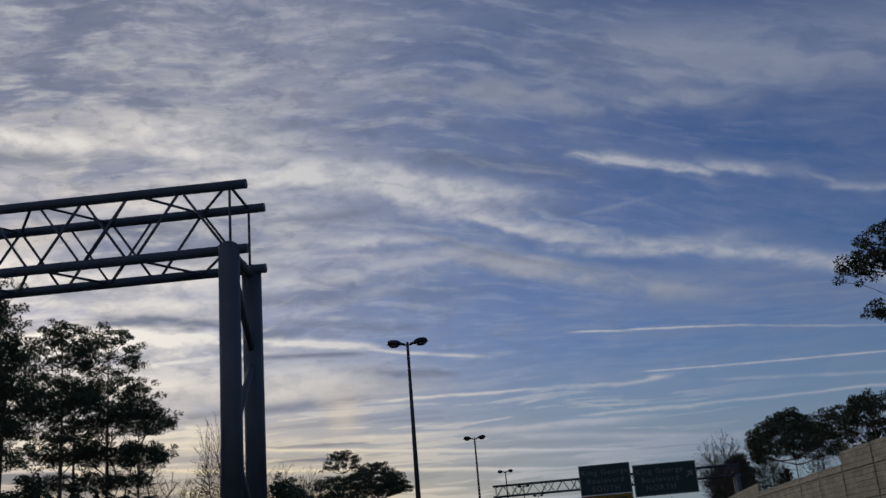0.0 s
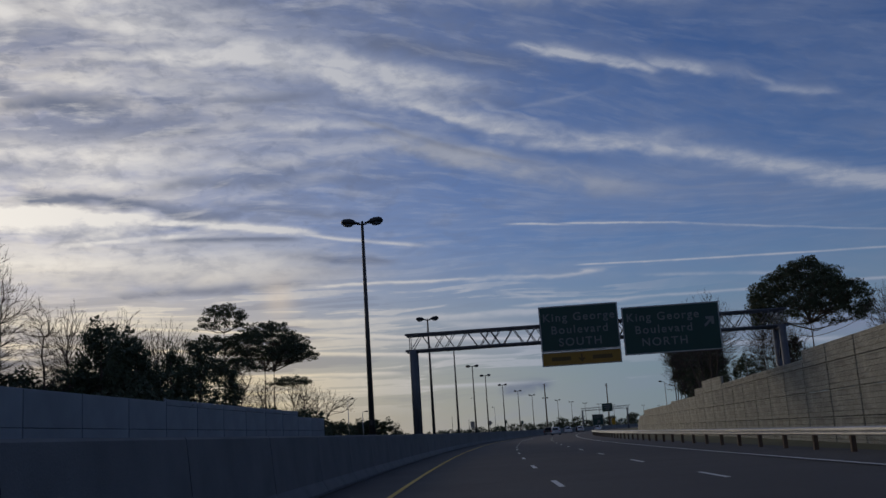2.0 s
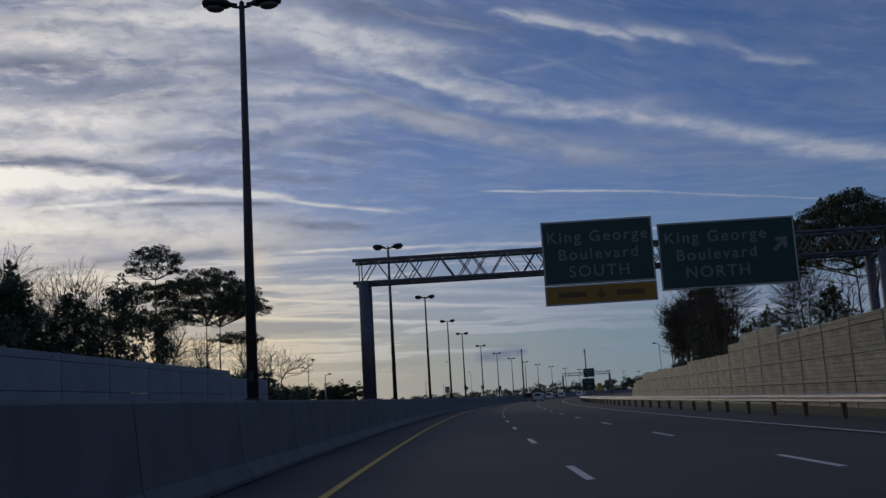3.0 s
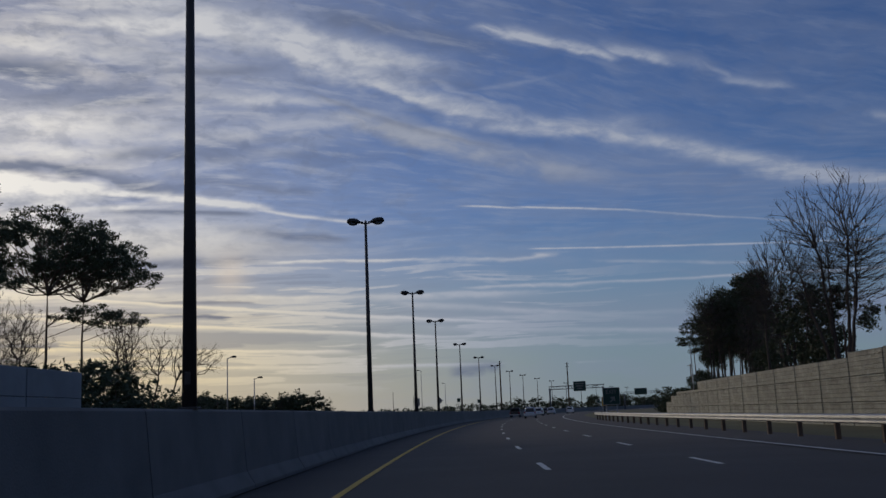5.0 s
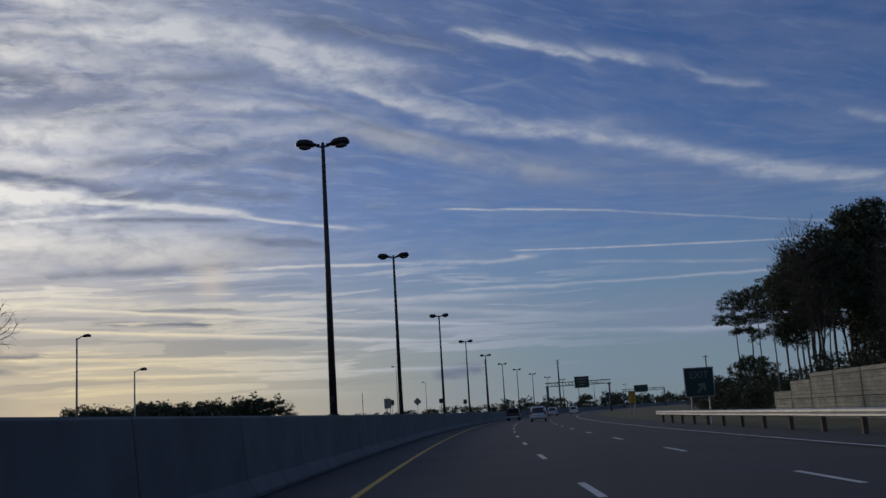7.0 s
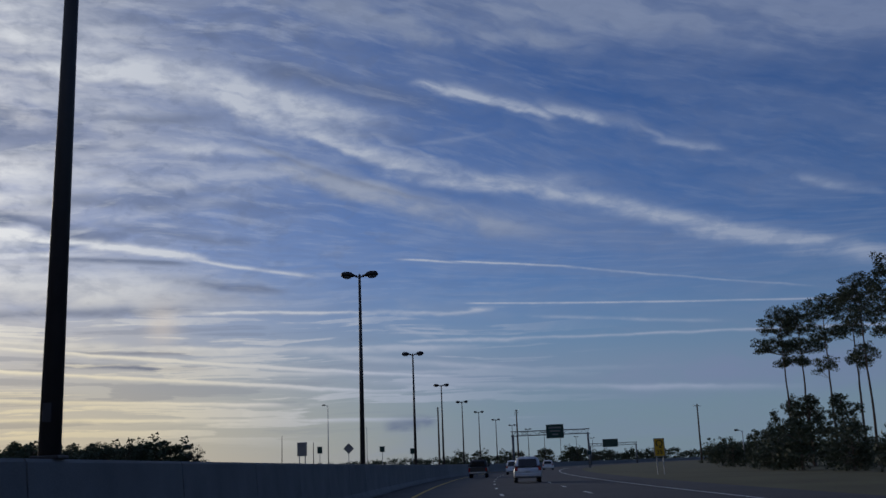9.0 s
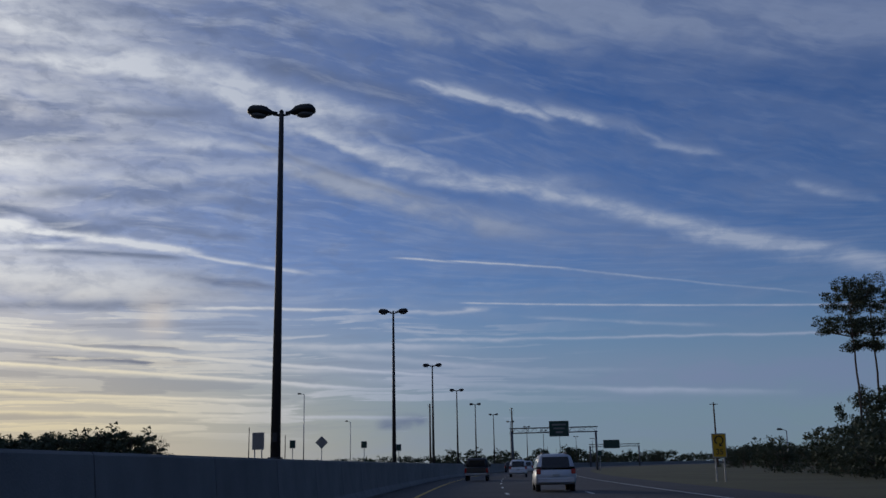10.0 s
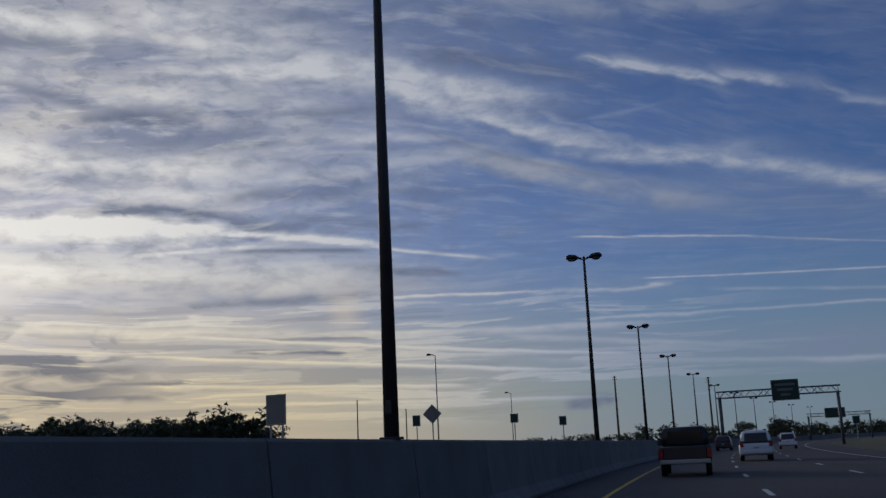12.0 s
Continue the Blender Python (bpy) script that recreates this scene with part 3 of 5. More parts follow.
def panel_wall(name, s0, s1, lat_of, top_of, bay, row, mat, post_mat, label):
    """A wall of stacked precast panels held between posts."""
    root = empty(name, label, "wall", kind="structure")
    meshes = {}
    n = round((s1 - s0) / bay)
    for i in range(n):
        a, b = s0 + i * bay, s0 + (i + 1) * bay
        mid = (a + b) / 2
        p, q = on_road(a, lat_of(a)), on_road(b, lat_of(b))
        turn = math.degrees(math.atan2(-(q - p).x, (q - p).y))
        length = round((q - p).length - 0.15, 2)
        top = top_of(mid)
        z = -0.15
        while z < top - 0.12:
            h = min(row, top - z)
            if top - z - h < 0.25:
                h = top - z
            key = (length, round(h, 2))
            if key not in meshes:
                meshes[key] = panel_mesh(length, round(h, 2) - 0.025, 0.20, mat)
            o = part("wall_panel", meshes[key], mat, root)
            o.matrix_world = Matrix.Translation((p + q) / 2 + Vector((0, 0, z))) @ pose(0, 0, 0, 0, 0, turn)
            z += h
        pt = max(top_of(a - bay / 2), top)
        key = ("post", round(pt, 1))
        if key not in meshes:
            meshes[key] = bpy.data.meshes.new("wall_post")
            bm = box_bm(-0.055, 0.055, -0.07, 0.07, -0.2, round(pt, 1) - 0.03, bevel=0.012)
            bm.to_mesh(meshes[key])
            bm.free()
            meshes[key].materials.append(post_mat)
        o = part("wall_post", meshes[key], post_mat, root)
        o.matrix_world = Matrix.Translation(p) @ pose(0, 0, 0, 0, 0, turn)
    return root


def steps(rows):
    return lambda s: [h for a, h in rows if s >= a][-1]


def lat_right(s):
    return float(np.interp(s, [0, 46, 68, 116, 220], [12.6, 13.7, 14.7, 17.9, 20.0]))


panel_wall("noise_wall_east", -24, 214, lat_right,
           steps([(-99, 4.35), (46.5, 3.85), (68.3, 4.40), (92, 3.95), (116.5, 4.55), (127.5, 4.05), (132, 3.45), (149, 3.22), (193.5, 2.55), (203, 2.2), (210, 1.6)]),
           4.58, 1.22, WALL_STONE, WALL_POST, "stepped noise wall of pale split-face concrete panels between posts")
panel_wall("noise_wall_west", -24, 152, lambda s: -20.2, steps([(-99, 4.6), (100, 4.75), (140, 4.2)]),
           6.3, 1.5, WALL_GREY, WALL_GREY, "long smooth grey concrete noise wall along the oncoming lanes")

# guardrail in front of the noise wall
RAIL = [(-0.02, 0.50), (-0.08, 0.54), (-0.08, 0.60), (-0.02, 0.64), (-0.08, 0.68), (-0.08, 0.75), (-0.02, 0.79), (0.0, 0.79), (0.0, 0.50)]
guard = empty("guardrail", "galvanised steel beam guardrail on short posts", "guardrail", kind="structure")
part("rail_beam", strip("rail_beam", -20, 216, [(12.0 + a, b) for a, b in RAIL], STEEL, 4.0, True), STEEL, guard)
POST = bpy.data.meshes.new("rail_post")
b_ = box_bm(-0.0, 0.16, -0.08, 0.08, -0.1, 0.74, bevel=0.008)
b_.to_mesh(POST)
b_.free()
POST.materials.append(WOOD)
for i in range(62):
    o = part("rail_post", POST, WOOD, guard)
    o.matrix_world = road_pose(-18 + i * 3.8, 12.0)


# ---- street lamps ----
def lamp_head_mesh():
    """Shoebox-oval luminaire, 0.8 m long, reaching out from x = 0."""
    v, f = [], []
    rings = [(0.0, 0.045, 0.05, 0.0), (0.12, 0.055, 0.06, 0.0), (0.17, 0.10, 0.085, 0.0), (0.28, 0.19, 0.15, 0.012), (0.42, 0.22, 0.175, 0.02), (0.66, 0.22, 0.17, 0.015), (0.75, 0.17, 0.125, 0.0), (0.79, 0.08, 0.06, -0.005)]
    n = 12
    for x, w, h, z in rings:
        for i in range(n):
            t = 2 * math.pi * i / n
            up = h * math.sin(t) * (1.0 if math.sin(t) > 0 else 0.55)
            v.append((x, w * math.cos(t), z + up))
    for r in range(len(rings) - 1):
        for i in range(n):
            j = (i + 1) % n
            f.append((r * n + i, r * n + j, (r + 1) * n + j, (r + 1) * n + i))
    f.append(tuple(reversed(range(n))))
    f.append(tuple(range((len(rings) - 1) * n, len(rings) * n)))
    return mesh_from("lamp_head", v, f, LAMP_BODY, True)


def lens_mesh():
    bm = bmesh.new()
    bmesh.ops.create_uvsphere(bm, u_segments=14, v_segments=8, radius=1.0)
    bmesh.ops.scale(bm, vec=(0.22, 0.15, 0.09), verts=bm.verts)
    bmesh.ops.translate(bm, vec=(0.50, 0, -0.08), verts=bm.verts)
    return bm


POLE_TOP = 10.50
LAMP_HEAD = lamp_head_mesh()


def street_lamp():
    root = empty("street_lamp", "tall dark twin-head street lamp on the concrete median barrier", "street lamp", "median street lamps")
    zb = 1.54
    part("base_plate", box_bm(-0.16, 0.16, -0.16, 0.16, zb, zb + 0.04, bevel=0.01), DARK_METAL, root)
    part("pole", tube_mesh("pole", [((0, 0, zb + 0.04), (0, 0, POLE_TOP), 0.125, 0.060), ((0, 0, POLE_TOP), (0, 0, POLE_TOP + 0.06), 0.065, 0.03)], DARK_METAL, 12), DARK_METAL, root)
    part("hand_hole_cover", box_bm(-0.05, 0.05, -0.135, -0.115, zb + 0.4, zb + 0.62, bevel=0.006), DARK_METAL, root)
    lens = None
    for side in (1, -1):
        arm = part("arm", tube_mesh("arm", [((0, 0, POLE_TOP - 0.10), (0.22 * side, 0, POLE_TOP - 0.06), 0.035, 0.035)], DARK_METAL, 8), DARK_METAL, root)
        head = part("lamp_head", LAMP_HEAD, LAMP_BODY, root)
        head.matrix_local = Matrix.Translation((0.11 * side, 0, POLE_TOP - 0.04)) @ pose(0, 0, 0, 0, -5, 0 if side > 0 else 180)
        if lens is None:
            lens = part("lens", lens_mesh(), LENS, head, "clear rounded glass lens", True)
        else:
            part("lens", lens.data, LENS, head, "clear rounded glass lens")
    return root


first_lamp = street_lamp()
LAMPS = [42.5, 81.1, 117.7, 147.4, 176.0, 199.9, 235.5, 270.2, 303.4, 335.2, 365.0, 398.0, 431.0, 464.0, 498.0, 532.0, 566.0, 600.0]
first_lamp.matrix_world = road_pose(LAMPS[0], MEDIAN)
for s in LAMPS[1:]:
    copy_thing(first_lamp, road_pose(s, MEDIAN))


# ---- sign gantries ----
def box_truss(root, x0, x1, y0, y1, z0, z1, bay, r, rd):
    """Four chords and lattice webs, each member a mesh of its own."""
    for nm, y, z in (("bottom_chord", y0, z0), ("bottom_chord", y1, z0), ("top_chord", y0, z1), ("top_chord", y1, z1)):
        part(nm, tube_mesh(nm, [((x0, y, z), (x1, y, z), r, r)], TRUSS, 12), TRUSS, root)
    n = max(2, round((x1 - x0 - 0.6) / bay))
    xs = [x0 + 0.3 + (x1 - x0 - 0.6) * i / n for i in range(n + 1)]
    for nm, (ya, za), (yb, zb) in (("front_web", (y0, z0), (y0, z1)), ("back_web", (y1, z0), (y1, z1)), ("top_web", (y0, z1), (y1, z1)), ("bottom_web", (y0, z0), (y1, z0))):
        lines = []
        for i in range(n):
            a, b = xs[i], xs[i + 1]
            m = (a + b) / 2
            lines.append(((a + 0.06, ya, za), (m, yb, zb), rd, rd))
            lines.append(((m, yb, zb), (b - 0.06, ya, za), rd, rd))
            if nm in ("front_web", "back_web"):
                lines.append(((a + 0.06, yb, zb), (m, ya, za), rd * 0.9, rd * 0.9)) if i % 2 else None
                lines.append(((m, ya, za), (b - 0.06, yb, zb), rd * 0.9, rd * 0.9)) if i % 2 else None
        for x in (xs[0], xs[-1]):
            lines.append(((x, ya, za), (x, yb, zb), rd, rd))
        for line in lines:
            part("lattice_bar", tube_mesh("lattice_bar", [line], TRUSS, 6), TRUSS, root)


def tower(root, x, y0, y1, z0, top, r):
    """Two pipe posts one behind the other, with X bracing."""
    for y in (y0, y1):
        post = part("post", tube_mesh("post", [((x, y, z0), (x, y, top), r, r), ((x, y, top), (x, y, top + 0.06), r, r * 0.55)], TRUSS, 18), TRUSS, root)
        part("base_plate", box_bm(x - 0.34, x + 0.34, y - 0.34, y + 0.34, z0, z0 + 0.05, bevel=0.01), TRUSS, post)
    span = (top - z0 - 0.4) / 3
    for i in range(3):
        a, b = z0 + 0.3 + i * span, z0 + 0.3 + (i + 1) * span
        ya, yb = (y0, y1) if i % 2 else (y1, y0)
        part("brace", tube_mesh("brace", [((x, ya, a), (x, yb, b), 0.065, 0.065)], TRUSS, 8), TRUSS, root)
    part("cross_beam", tube_mesh("cross_beam", [((x, y0, top - 0.12), (x, y1, top - 0.12), 0.09, 0.09)], TRUSS, 8), TRUSS, root)


def text_mesh(words, size, mat, depth=0.004, x=0.0, z=0.0, squeeze=1.0, space=1.0):
    cu = bpy.data.curves.new("lettering", "FONT")
    cu.body, cu.size, cu.align_x, cu.extrude = words, size, "CENTER", depth
    cu.space_character, cu.offset = space, size * 0.012
    ob = bpy.data.objects.new("lettering", cu)
    scene.collection.objects.link(ob)
    bpy.context.view_layer.update()
    me = bpy.data.meshes.new_from_object(ob.evaluated_get(bpy.context.evaluated_depsgraph_get()))
    bpy.data.objects.remove(ob)
    me.name = "lettering"
    me.transform(Matrix.Translation((x, 0, z)) @ pose(0, 0, 0, 90, 0, 0) @ Matrix.Diagonal((squeeze, 1, 1, 1)))
    me.materials.clear()
    me.materials.append(mat)
    return me


def letters(root, words, size, mat, y, **kw):
    """Each letter of a line a part of its own."""
    whole = text_mesh(words, size, mat, **kw)
    bm = bmesh.new()
    bm.from_mesh(whole)
    bpy.data.meshes.remove(whole)
    left, groups = set(bm.verts), []
    while left:
        todo, island = [left.pop()], []
        while todo:
            v = todo.pop()
            island.append(v)
            for e in v.link_edges:
                w = e.other_vert(v)
                if w in left:
                    left.remove(w)
                    todo.append(w)
        lo, hi = min(v.co.x for v in island), max(v.co.x for v in island)
        for g in groups:
            if min(hi, g[1]) - max(lo, g[0]) > 0.4 * min(hi - lo, g[1] - g[0]):
                g[0], g[1] = min(lo, g[0]), max(hi, g[1])
                g[2].extend(island)
                break
        else:
            groups.append([lo, hi, island])
    for lo, hi, island in sorted(groups, key=lambda g: g[0]):
        index = {v: i for i, v in enumerate(island)}
        faces = {f for v in island for f in v.link_faces}
        me = mesh_from("letter", [v.co for v in island], sorted([index[v] for v in f.verts] for f in faces), mat)
        part("letter", me, mat, root).location.y = y
    bm.free()


def sign_panel(root, x0, x1, z0, z1, y, face, border=0.05):
    """A road sign facing -y: backing sheet, bright border and face."""
    p = part("sign_panel", box_bm(x0, x1, y, y + 0.06, z0, z1, bevel=0.012), SIGN_BACK, root, "aluminium sign panel")
    part("border", box_bm(x0 + 0.03, x1 - 0.03, y - 0.006, y + 0.001, z0 + 0.03, z1 - 0.03), SIGN_WHITE, p, "white border")
    part("face", box_bm(x0 + 0.03 + border, x1 - 0.03 - border, y - 0.012, y - 0.004, z0 + 0.03 + border, z1 - 0.03 - border), face, p)
    n = max(2, int((x1 - x0) / 1.6))
    for i in range(n):
        x = x0 + (x1 - x0) * (i + 0.5) / n
        part("bracket", box_bm(x - 0.05, x + 0.05, y + 0.06, y + 0.22, z0 + 0.15, z1 - 0.15), STEEL, p)
    return p


def arrow_mesh(cx, cz, size, angle, y, mat):
    pts = [(0, 0.5), (0.42, 0.06), (0.27, -0.07), (0.09, 0.11), (0.09, -0.5), (-0.09, -0.5), (-0.09, 0.11), (-0.27, -0.07), (-0.42, 0.06)]
    c, s = math.cos(radians(angle)), math.sin(radians(angle))
    q = [(cx + size * (a * c + b * s), cz + size * (-a * s + b * c)) for a, b in pts]
    v = [(a, y, b) for a, b in q] + [(a, y + 0.006, b) for a, b in q]
    n = len(q)
    f = [tuple(reversed(range(n)))] + [(i, (i + 1) % n, n + (i + 1) % n, n + i) for i in range(n)]
    me = mesh_from("arrow", v, f, mat)
    bm = bmesh.new()
    bm.from_mesh(me)
    bmesh.ops.triangulate(bm, faces=bm.faces)
    bmesh.ops.recalc_face_normals(bm, faces=bm.faces)
    bm.to_mesh(me)
    bm.free()
    return me


# gantry for the oncoming side, close to the start
near_gantry = empty("sign_gantry", "grey pipe sign gantry with lattice truss over the oncoming lanes", "gantry")
box_truss(near_gantry, -16.0, 0.30, -0.62, 0.62, 6.62, 7.80, 1.75, 0.085, 0.026)
tower(near_gantry, 0.0, -0.72, 0.72, 1.54, 6.66, 0.18)
tower(near_gantry, -15.5, -0.72, 0.72, 0.0, 6.66, 0.20)
near_gantry.matrix_world = road_pose(16.4, -4.45)

# gantry with the two destination signs
gantry = empty("sign_gantry", "grey pipe sign gantry carrying two green signs over the carriageway", "gantry")
box_truss(gantry, -0.5, 25.2, -0.6, 0.6, 7.15, 8.25, 1.6, 0.085, 0.03)
tower(gantry, 0.0, -0.8, 0.8, 1.54, 7.15, 0.235)
tower(gantry, 24.7, -0.8, 0.8, 0.0, 7.15, 0.235)
gantry.matrix_world = road_pose(107.7, -4.75)
GY = -0.95
board_a = empty("exit_sign", "green exit sign with white lettering above a yellow panel", "road sign")
sign_panel(board_a, 3.92, 9.22, 6.38, 9.46, GY, SIGN_GREEN)
sign_panel(board_a, 3.92, 9.22, 5.42, 6.36, GY, SIGN_YELLOW, 0.03)
for words, z in (("King George", 8.42), ("Boulevard", 7.57), ("SOUTH", 6.74)):
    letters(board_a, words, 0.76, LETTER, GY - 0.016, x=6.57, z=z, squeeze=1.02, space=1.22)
part("arrow", arrow_mesh(6.57, 5.89, 0.54, 180, GY - 0.02, SIGN_FADED), SIGN_FADED, board_a, "faded dark down arrow")
for a, b in ((4.55, 5.85), (7.30, 8.60)):
    part("word_bar", box_bm(a, b, GY - 0.018, GY - 0.010, 5.76, 6.02), SIGN_FADED, board_a, "faded unreadable word")
board_a.matrix_world = road_pose(107.7, 0.0)
board_b = empty("exit_sign", "wide green exit sign with white lettering and slanted arrow", "road sign")
sign_panel(board_b, 9.45, 15.92, 5.82, 9.04, GY, SIGN_GREEN)
for words, z in (("King George", 8.05), ("Boulevard", 7.20), ("NORTH", 6.36)):
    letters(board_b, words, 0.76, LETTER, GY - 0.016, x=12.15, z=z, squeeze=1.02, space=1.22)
part("arrow", arrow_mesh(15.20, 7.75, 0.9, 45, GY - 0.016, LETTER), LETTER, board_b, "white slanted arrow")
board_b.matrix_world = road_pose(107.7, 0.0)

# far gantry and another beyond it
far_gantry = empty("sign_gantry", "slim grey gantry with one sign, far down the road", "gantry")
box_truss(far_gantry, -0.4, 16.3, -0.5, 0.5, 7.15, 8.05, 1.7, 0.09, 0.03)
tower(far_gantry, 0.0, -0.6, 0.6, 0.0, 7.2, 0.2)
tower(far_gantry, 15.9, -0.6, 0.6, 0.0, 7.2, 0.2)
far_gantry.matrix_world = road_pose(404, -1.6)
far_sign = empty("exit_sign", "dark green exit sign with faint lettering on the far gantry", "road sign")
sign_panel(far_sign, 5.6, 9.3, 6.35, 9.25, -0.8, SIGN_GREEN, 0.03)
for a, b, z in ((6.1, 8.8, 8.55), (6.4, 8.5, 7.85), (6.8, 8.1, 7.15)):
    part("word_bar", box_bm(a, b, -0.82, -0.81, z - 0.16, z + 0.16), LETTER, far_sign, "unreadable white word")
far_sign.matrix_world = road_pose(404, 0.0)
last_gantry = empty("sign_gantry", "slim grey gantry in the far distance", "gantry")
box_truss(last_gantry, -0.4, 18.3, -0.5, 0.5, 7.15, 8.05, 1.9, 0.09, 0.03)
tower(last_gantry, 0.0, -0.6, 0.6, 0.0, 7.2, 0.2)
tower(last_gantry, 17.9, -0.6, 0.6, 0.0, 7.2, 0.2)
last_gantry.matrix_world = road_pose(590, -3.6)
last_sign = empty("exit_sign", "plain green road sign hung on a slim gantry", "road sign")
sign_panel(last_sign, 1.5, 7.5, 6.5, 9.6, -0.8, SIGN_GREEN)
last_sign.matrix_world = road_pose(590, 0.0)


def post_sign(name, label, s, lat, w, z0, z1, face, turn=0.0, legs=2):
    root = empty(name, label, "road sign")
    p = sign_panel(root, -w / 2, w / 2, z0, z1, 0.0, face, 0.03)
    for i in range(legs):
        x = 0.0 if legs == 1 else (-w * 0.3 + i * w * 0.6)
        part("post", box_bm(x - 0.045, x + 0.045, 0.06, 0.15, -0.1, z1 - 0.1, bevel=0.006), STEEL, root)
    root.matrix_world = road_pose(s, lat, 0.0, turn)
    return root


gore = post_sign("exit_gore_sign", "green exit gore sign with an arrow on posts", 204, 12.9, 1.75, 1.5, 3.25, SIGN_GREEN)
letters(gore, "EXIT", 0.58, LETTER, -0.016, x=0.0, z=2.62, squeeze=0.95)
part("arrow", arrow_mesh(0.1, 2.05, 0.75, 40, -0.016, LETTER), LETTER, gore, "white slanted arrow")
post_sign("sign_board", "blank grey back of a road sign on two posts", 302, -20.5, 1.15, 3.05, 4.60, SIGN_BACK, -6)
dia = empty("diamond_sign", "grey back of a diamond road sign on a post", "road sign")
part("post", box_bm(-0.04, 0.04, 0.0, 0.08, -0.1, 4.8, bevel=0.005), STEEL, dia)
d_ = box_bm(-0.54, 0.54, -0.03, 0.0, -0.54, 0.54, bevel=0.03)
bmesh.ops.rotate(d_, cent=(0, 0, 0), matrix=Matrix.Rotation(radians(45), 3, "Y"), verts=d_.verts)
bmesh.ops.translate(d_, vec=(0, 0, 4.3), verts=d_.verts)
part("sign_panel", d_, SIGN_BACK, dia)
dia.matrix_world = road_pose(330, -20.4)
# ramp advisory sign: a loop arrow over a speed
advisory = post_sign("ramp_speed_sign", "yellow ramp sign with a black loop arrow and speed", 279.4, 16.5, 0.95, 1.5, 3.1, SIGN_YELLOW_BRIGHT)
letters(advisory, "35", 0.52, SIGN_BLACK, -0.016, x=0.0, z=1.72)
LOOP = [(0.27 * math.cos(radians(a)), 0.27 * math.sin(radians(a))) for a in range(-60, 241, 20)]
part("loop_arrow", tube_mesh("loop_arrow", [((a, -0.014, 2.66 + b), (c, -0.014, 2.66 + d), 0.045, 0.045) for (a, b), (c, d) in zip(LOOP, LOOP[1:])], SIGN_BLACK, 6), SIGN_BLACK, advisory, "black loop arrow")
part("arrow_head", arrow_mesh(0.12, 2.38, 0.36, 225, -0.018, SIGN_BLACK), SIGN_BLACK, advisory)
# small signs and bare poles beyond the oncoming side
for s, lat, w, z0, z1 in ((360.4, -32.0, 0.9, 4.3, 5.5), (363.5, -21.6, 0.9, 4.2, 5.2), (365.2, -16.5, 0.8, 3.7, 4.7), (375.3, 14.5, 0.8, 2.4, 3.3)):
    post_sign("small_road_sign", "small dark green road sign on a post", s, lat, w, z0, z1, SIGN_GREEN, 0.0, 1)
for s, lat, h in ((358.2, -38.1, 7.4), (359.9, -33.0, 6.2)):
    mast = empty("slim_pole", "slim bare metal pole beside the far verge", "pole", "slim poles")
    part("pole", tube_mesh("pole", [((0, 0, -0.1), (0, 0, h), 0.09, 0.06)], DARK_METAL, 8), DARK_METAL, mast)
    part("cap", tube_mesh("cap", [((0, 0, h), (0, 0, h + 0.08), 0.075, 0.04)], DARK_METAL, 8), DARK_METAL, mast)
    mast.matrix_world = road_pose(s, lat)
# ---- trees ----
def clump(verts, faces, rng, centre, radius, count, size, flat=0.6):
    """Many small leaf blades round a centre."""
    k = len(verts)
    u = rng.normal(size=(count, 3))
    u /= np.linalg.norm(u, axis=1)[:, None] + 1e-9
    c = np.array(centre) + u * (radius * rng.uniform(0.25, 1.0, (count, 1)) ** 0.6) * np.array((1, 1, flat))
    a = rng.normal(size=(count, 3)) * size
    b = rng.normal(size=(count, 3)) * size
    tri = np.stack((c + a * 0.7, c - a * 0.35 + b * 0.6, c - a * 0.35 - b * 0.6), 1).reshape(-1, 3)
    verts.extend(tri.tolist())
    faces.extend([(k + 3 * i, k + 3 * i + 1, k + 3 * i + 2) for i in range(count)])


def fit_height(h, *lists):
    """Scales vertex lists in place so that the highest point stands at h."""
    zs = sorted(v[2] for v in lists[-1])
    k = h / zs[int(len(zs) * 0.997)]
    for lst in lists:
        for i, v in enumerate(lst):
            lst[i] = (v[0] * k, v[1] * k, v[2] * k)


def scatter(rng, lobes, count, gap, shell=0.55, under=-0.35):
    """Points inside a union of ellipsoids (x, y, z, radius, half height), kept gap apart and leaning to the outer skin."""
    pts = np.zeros((0, 3))
    weights = np.array([l[3] * l[3] * l[4] for l in lobes]) ** 0.67
    weights /= weights.sum()
    for _ in range(count * 6):
        if len(pts) >= count:
            break
        x, y, z, r, rz = lobes[rng.choice(len(lobes), p=weights)]
        u = rng.normal(size=3)
        u /= np.linalg.norm(u)
        if u[2] < under:
            continue
        q = np.array((x, y, z)) + u * rng.uniform(shell, 1.0) * np.array((r, r, rz)) * (1.0 + 0.22 * noise.noise(Vector(u * 2.1 + np.array((x, y, z)))))
        if len(pts) and np.min(np.linalg.norm(pts - q, axis=1)) < gap:
            continue
        pts = np.vstack((pts, q))
    return pts


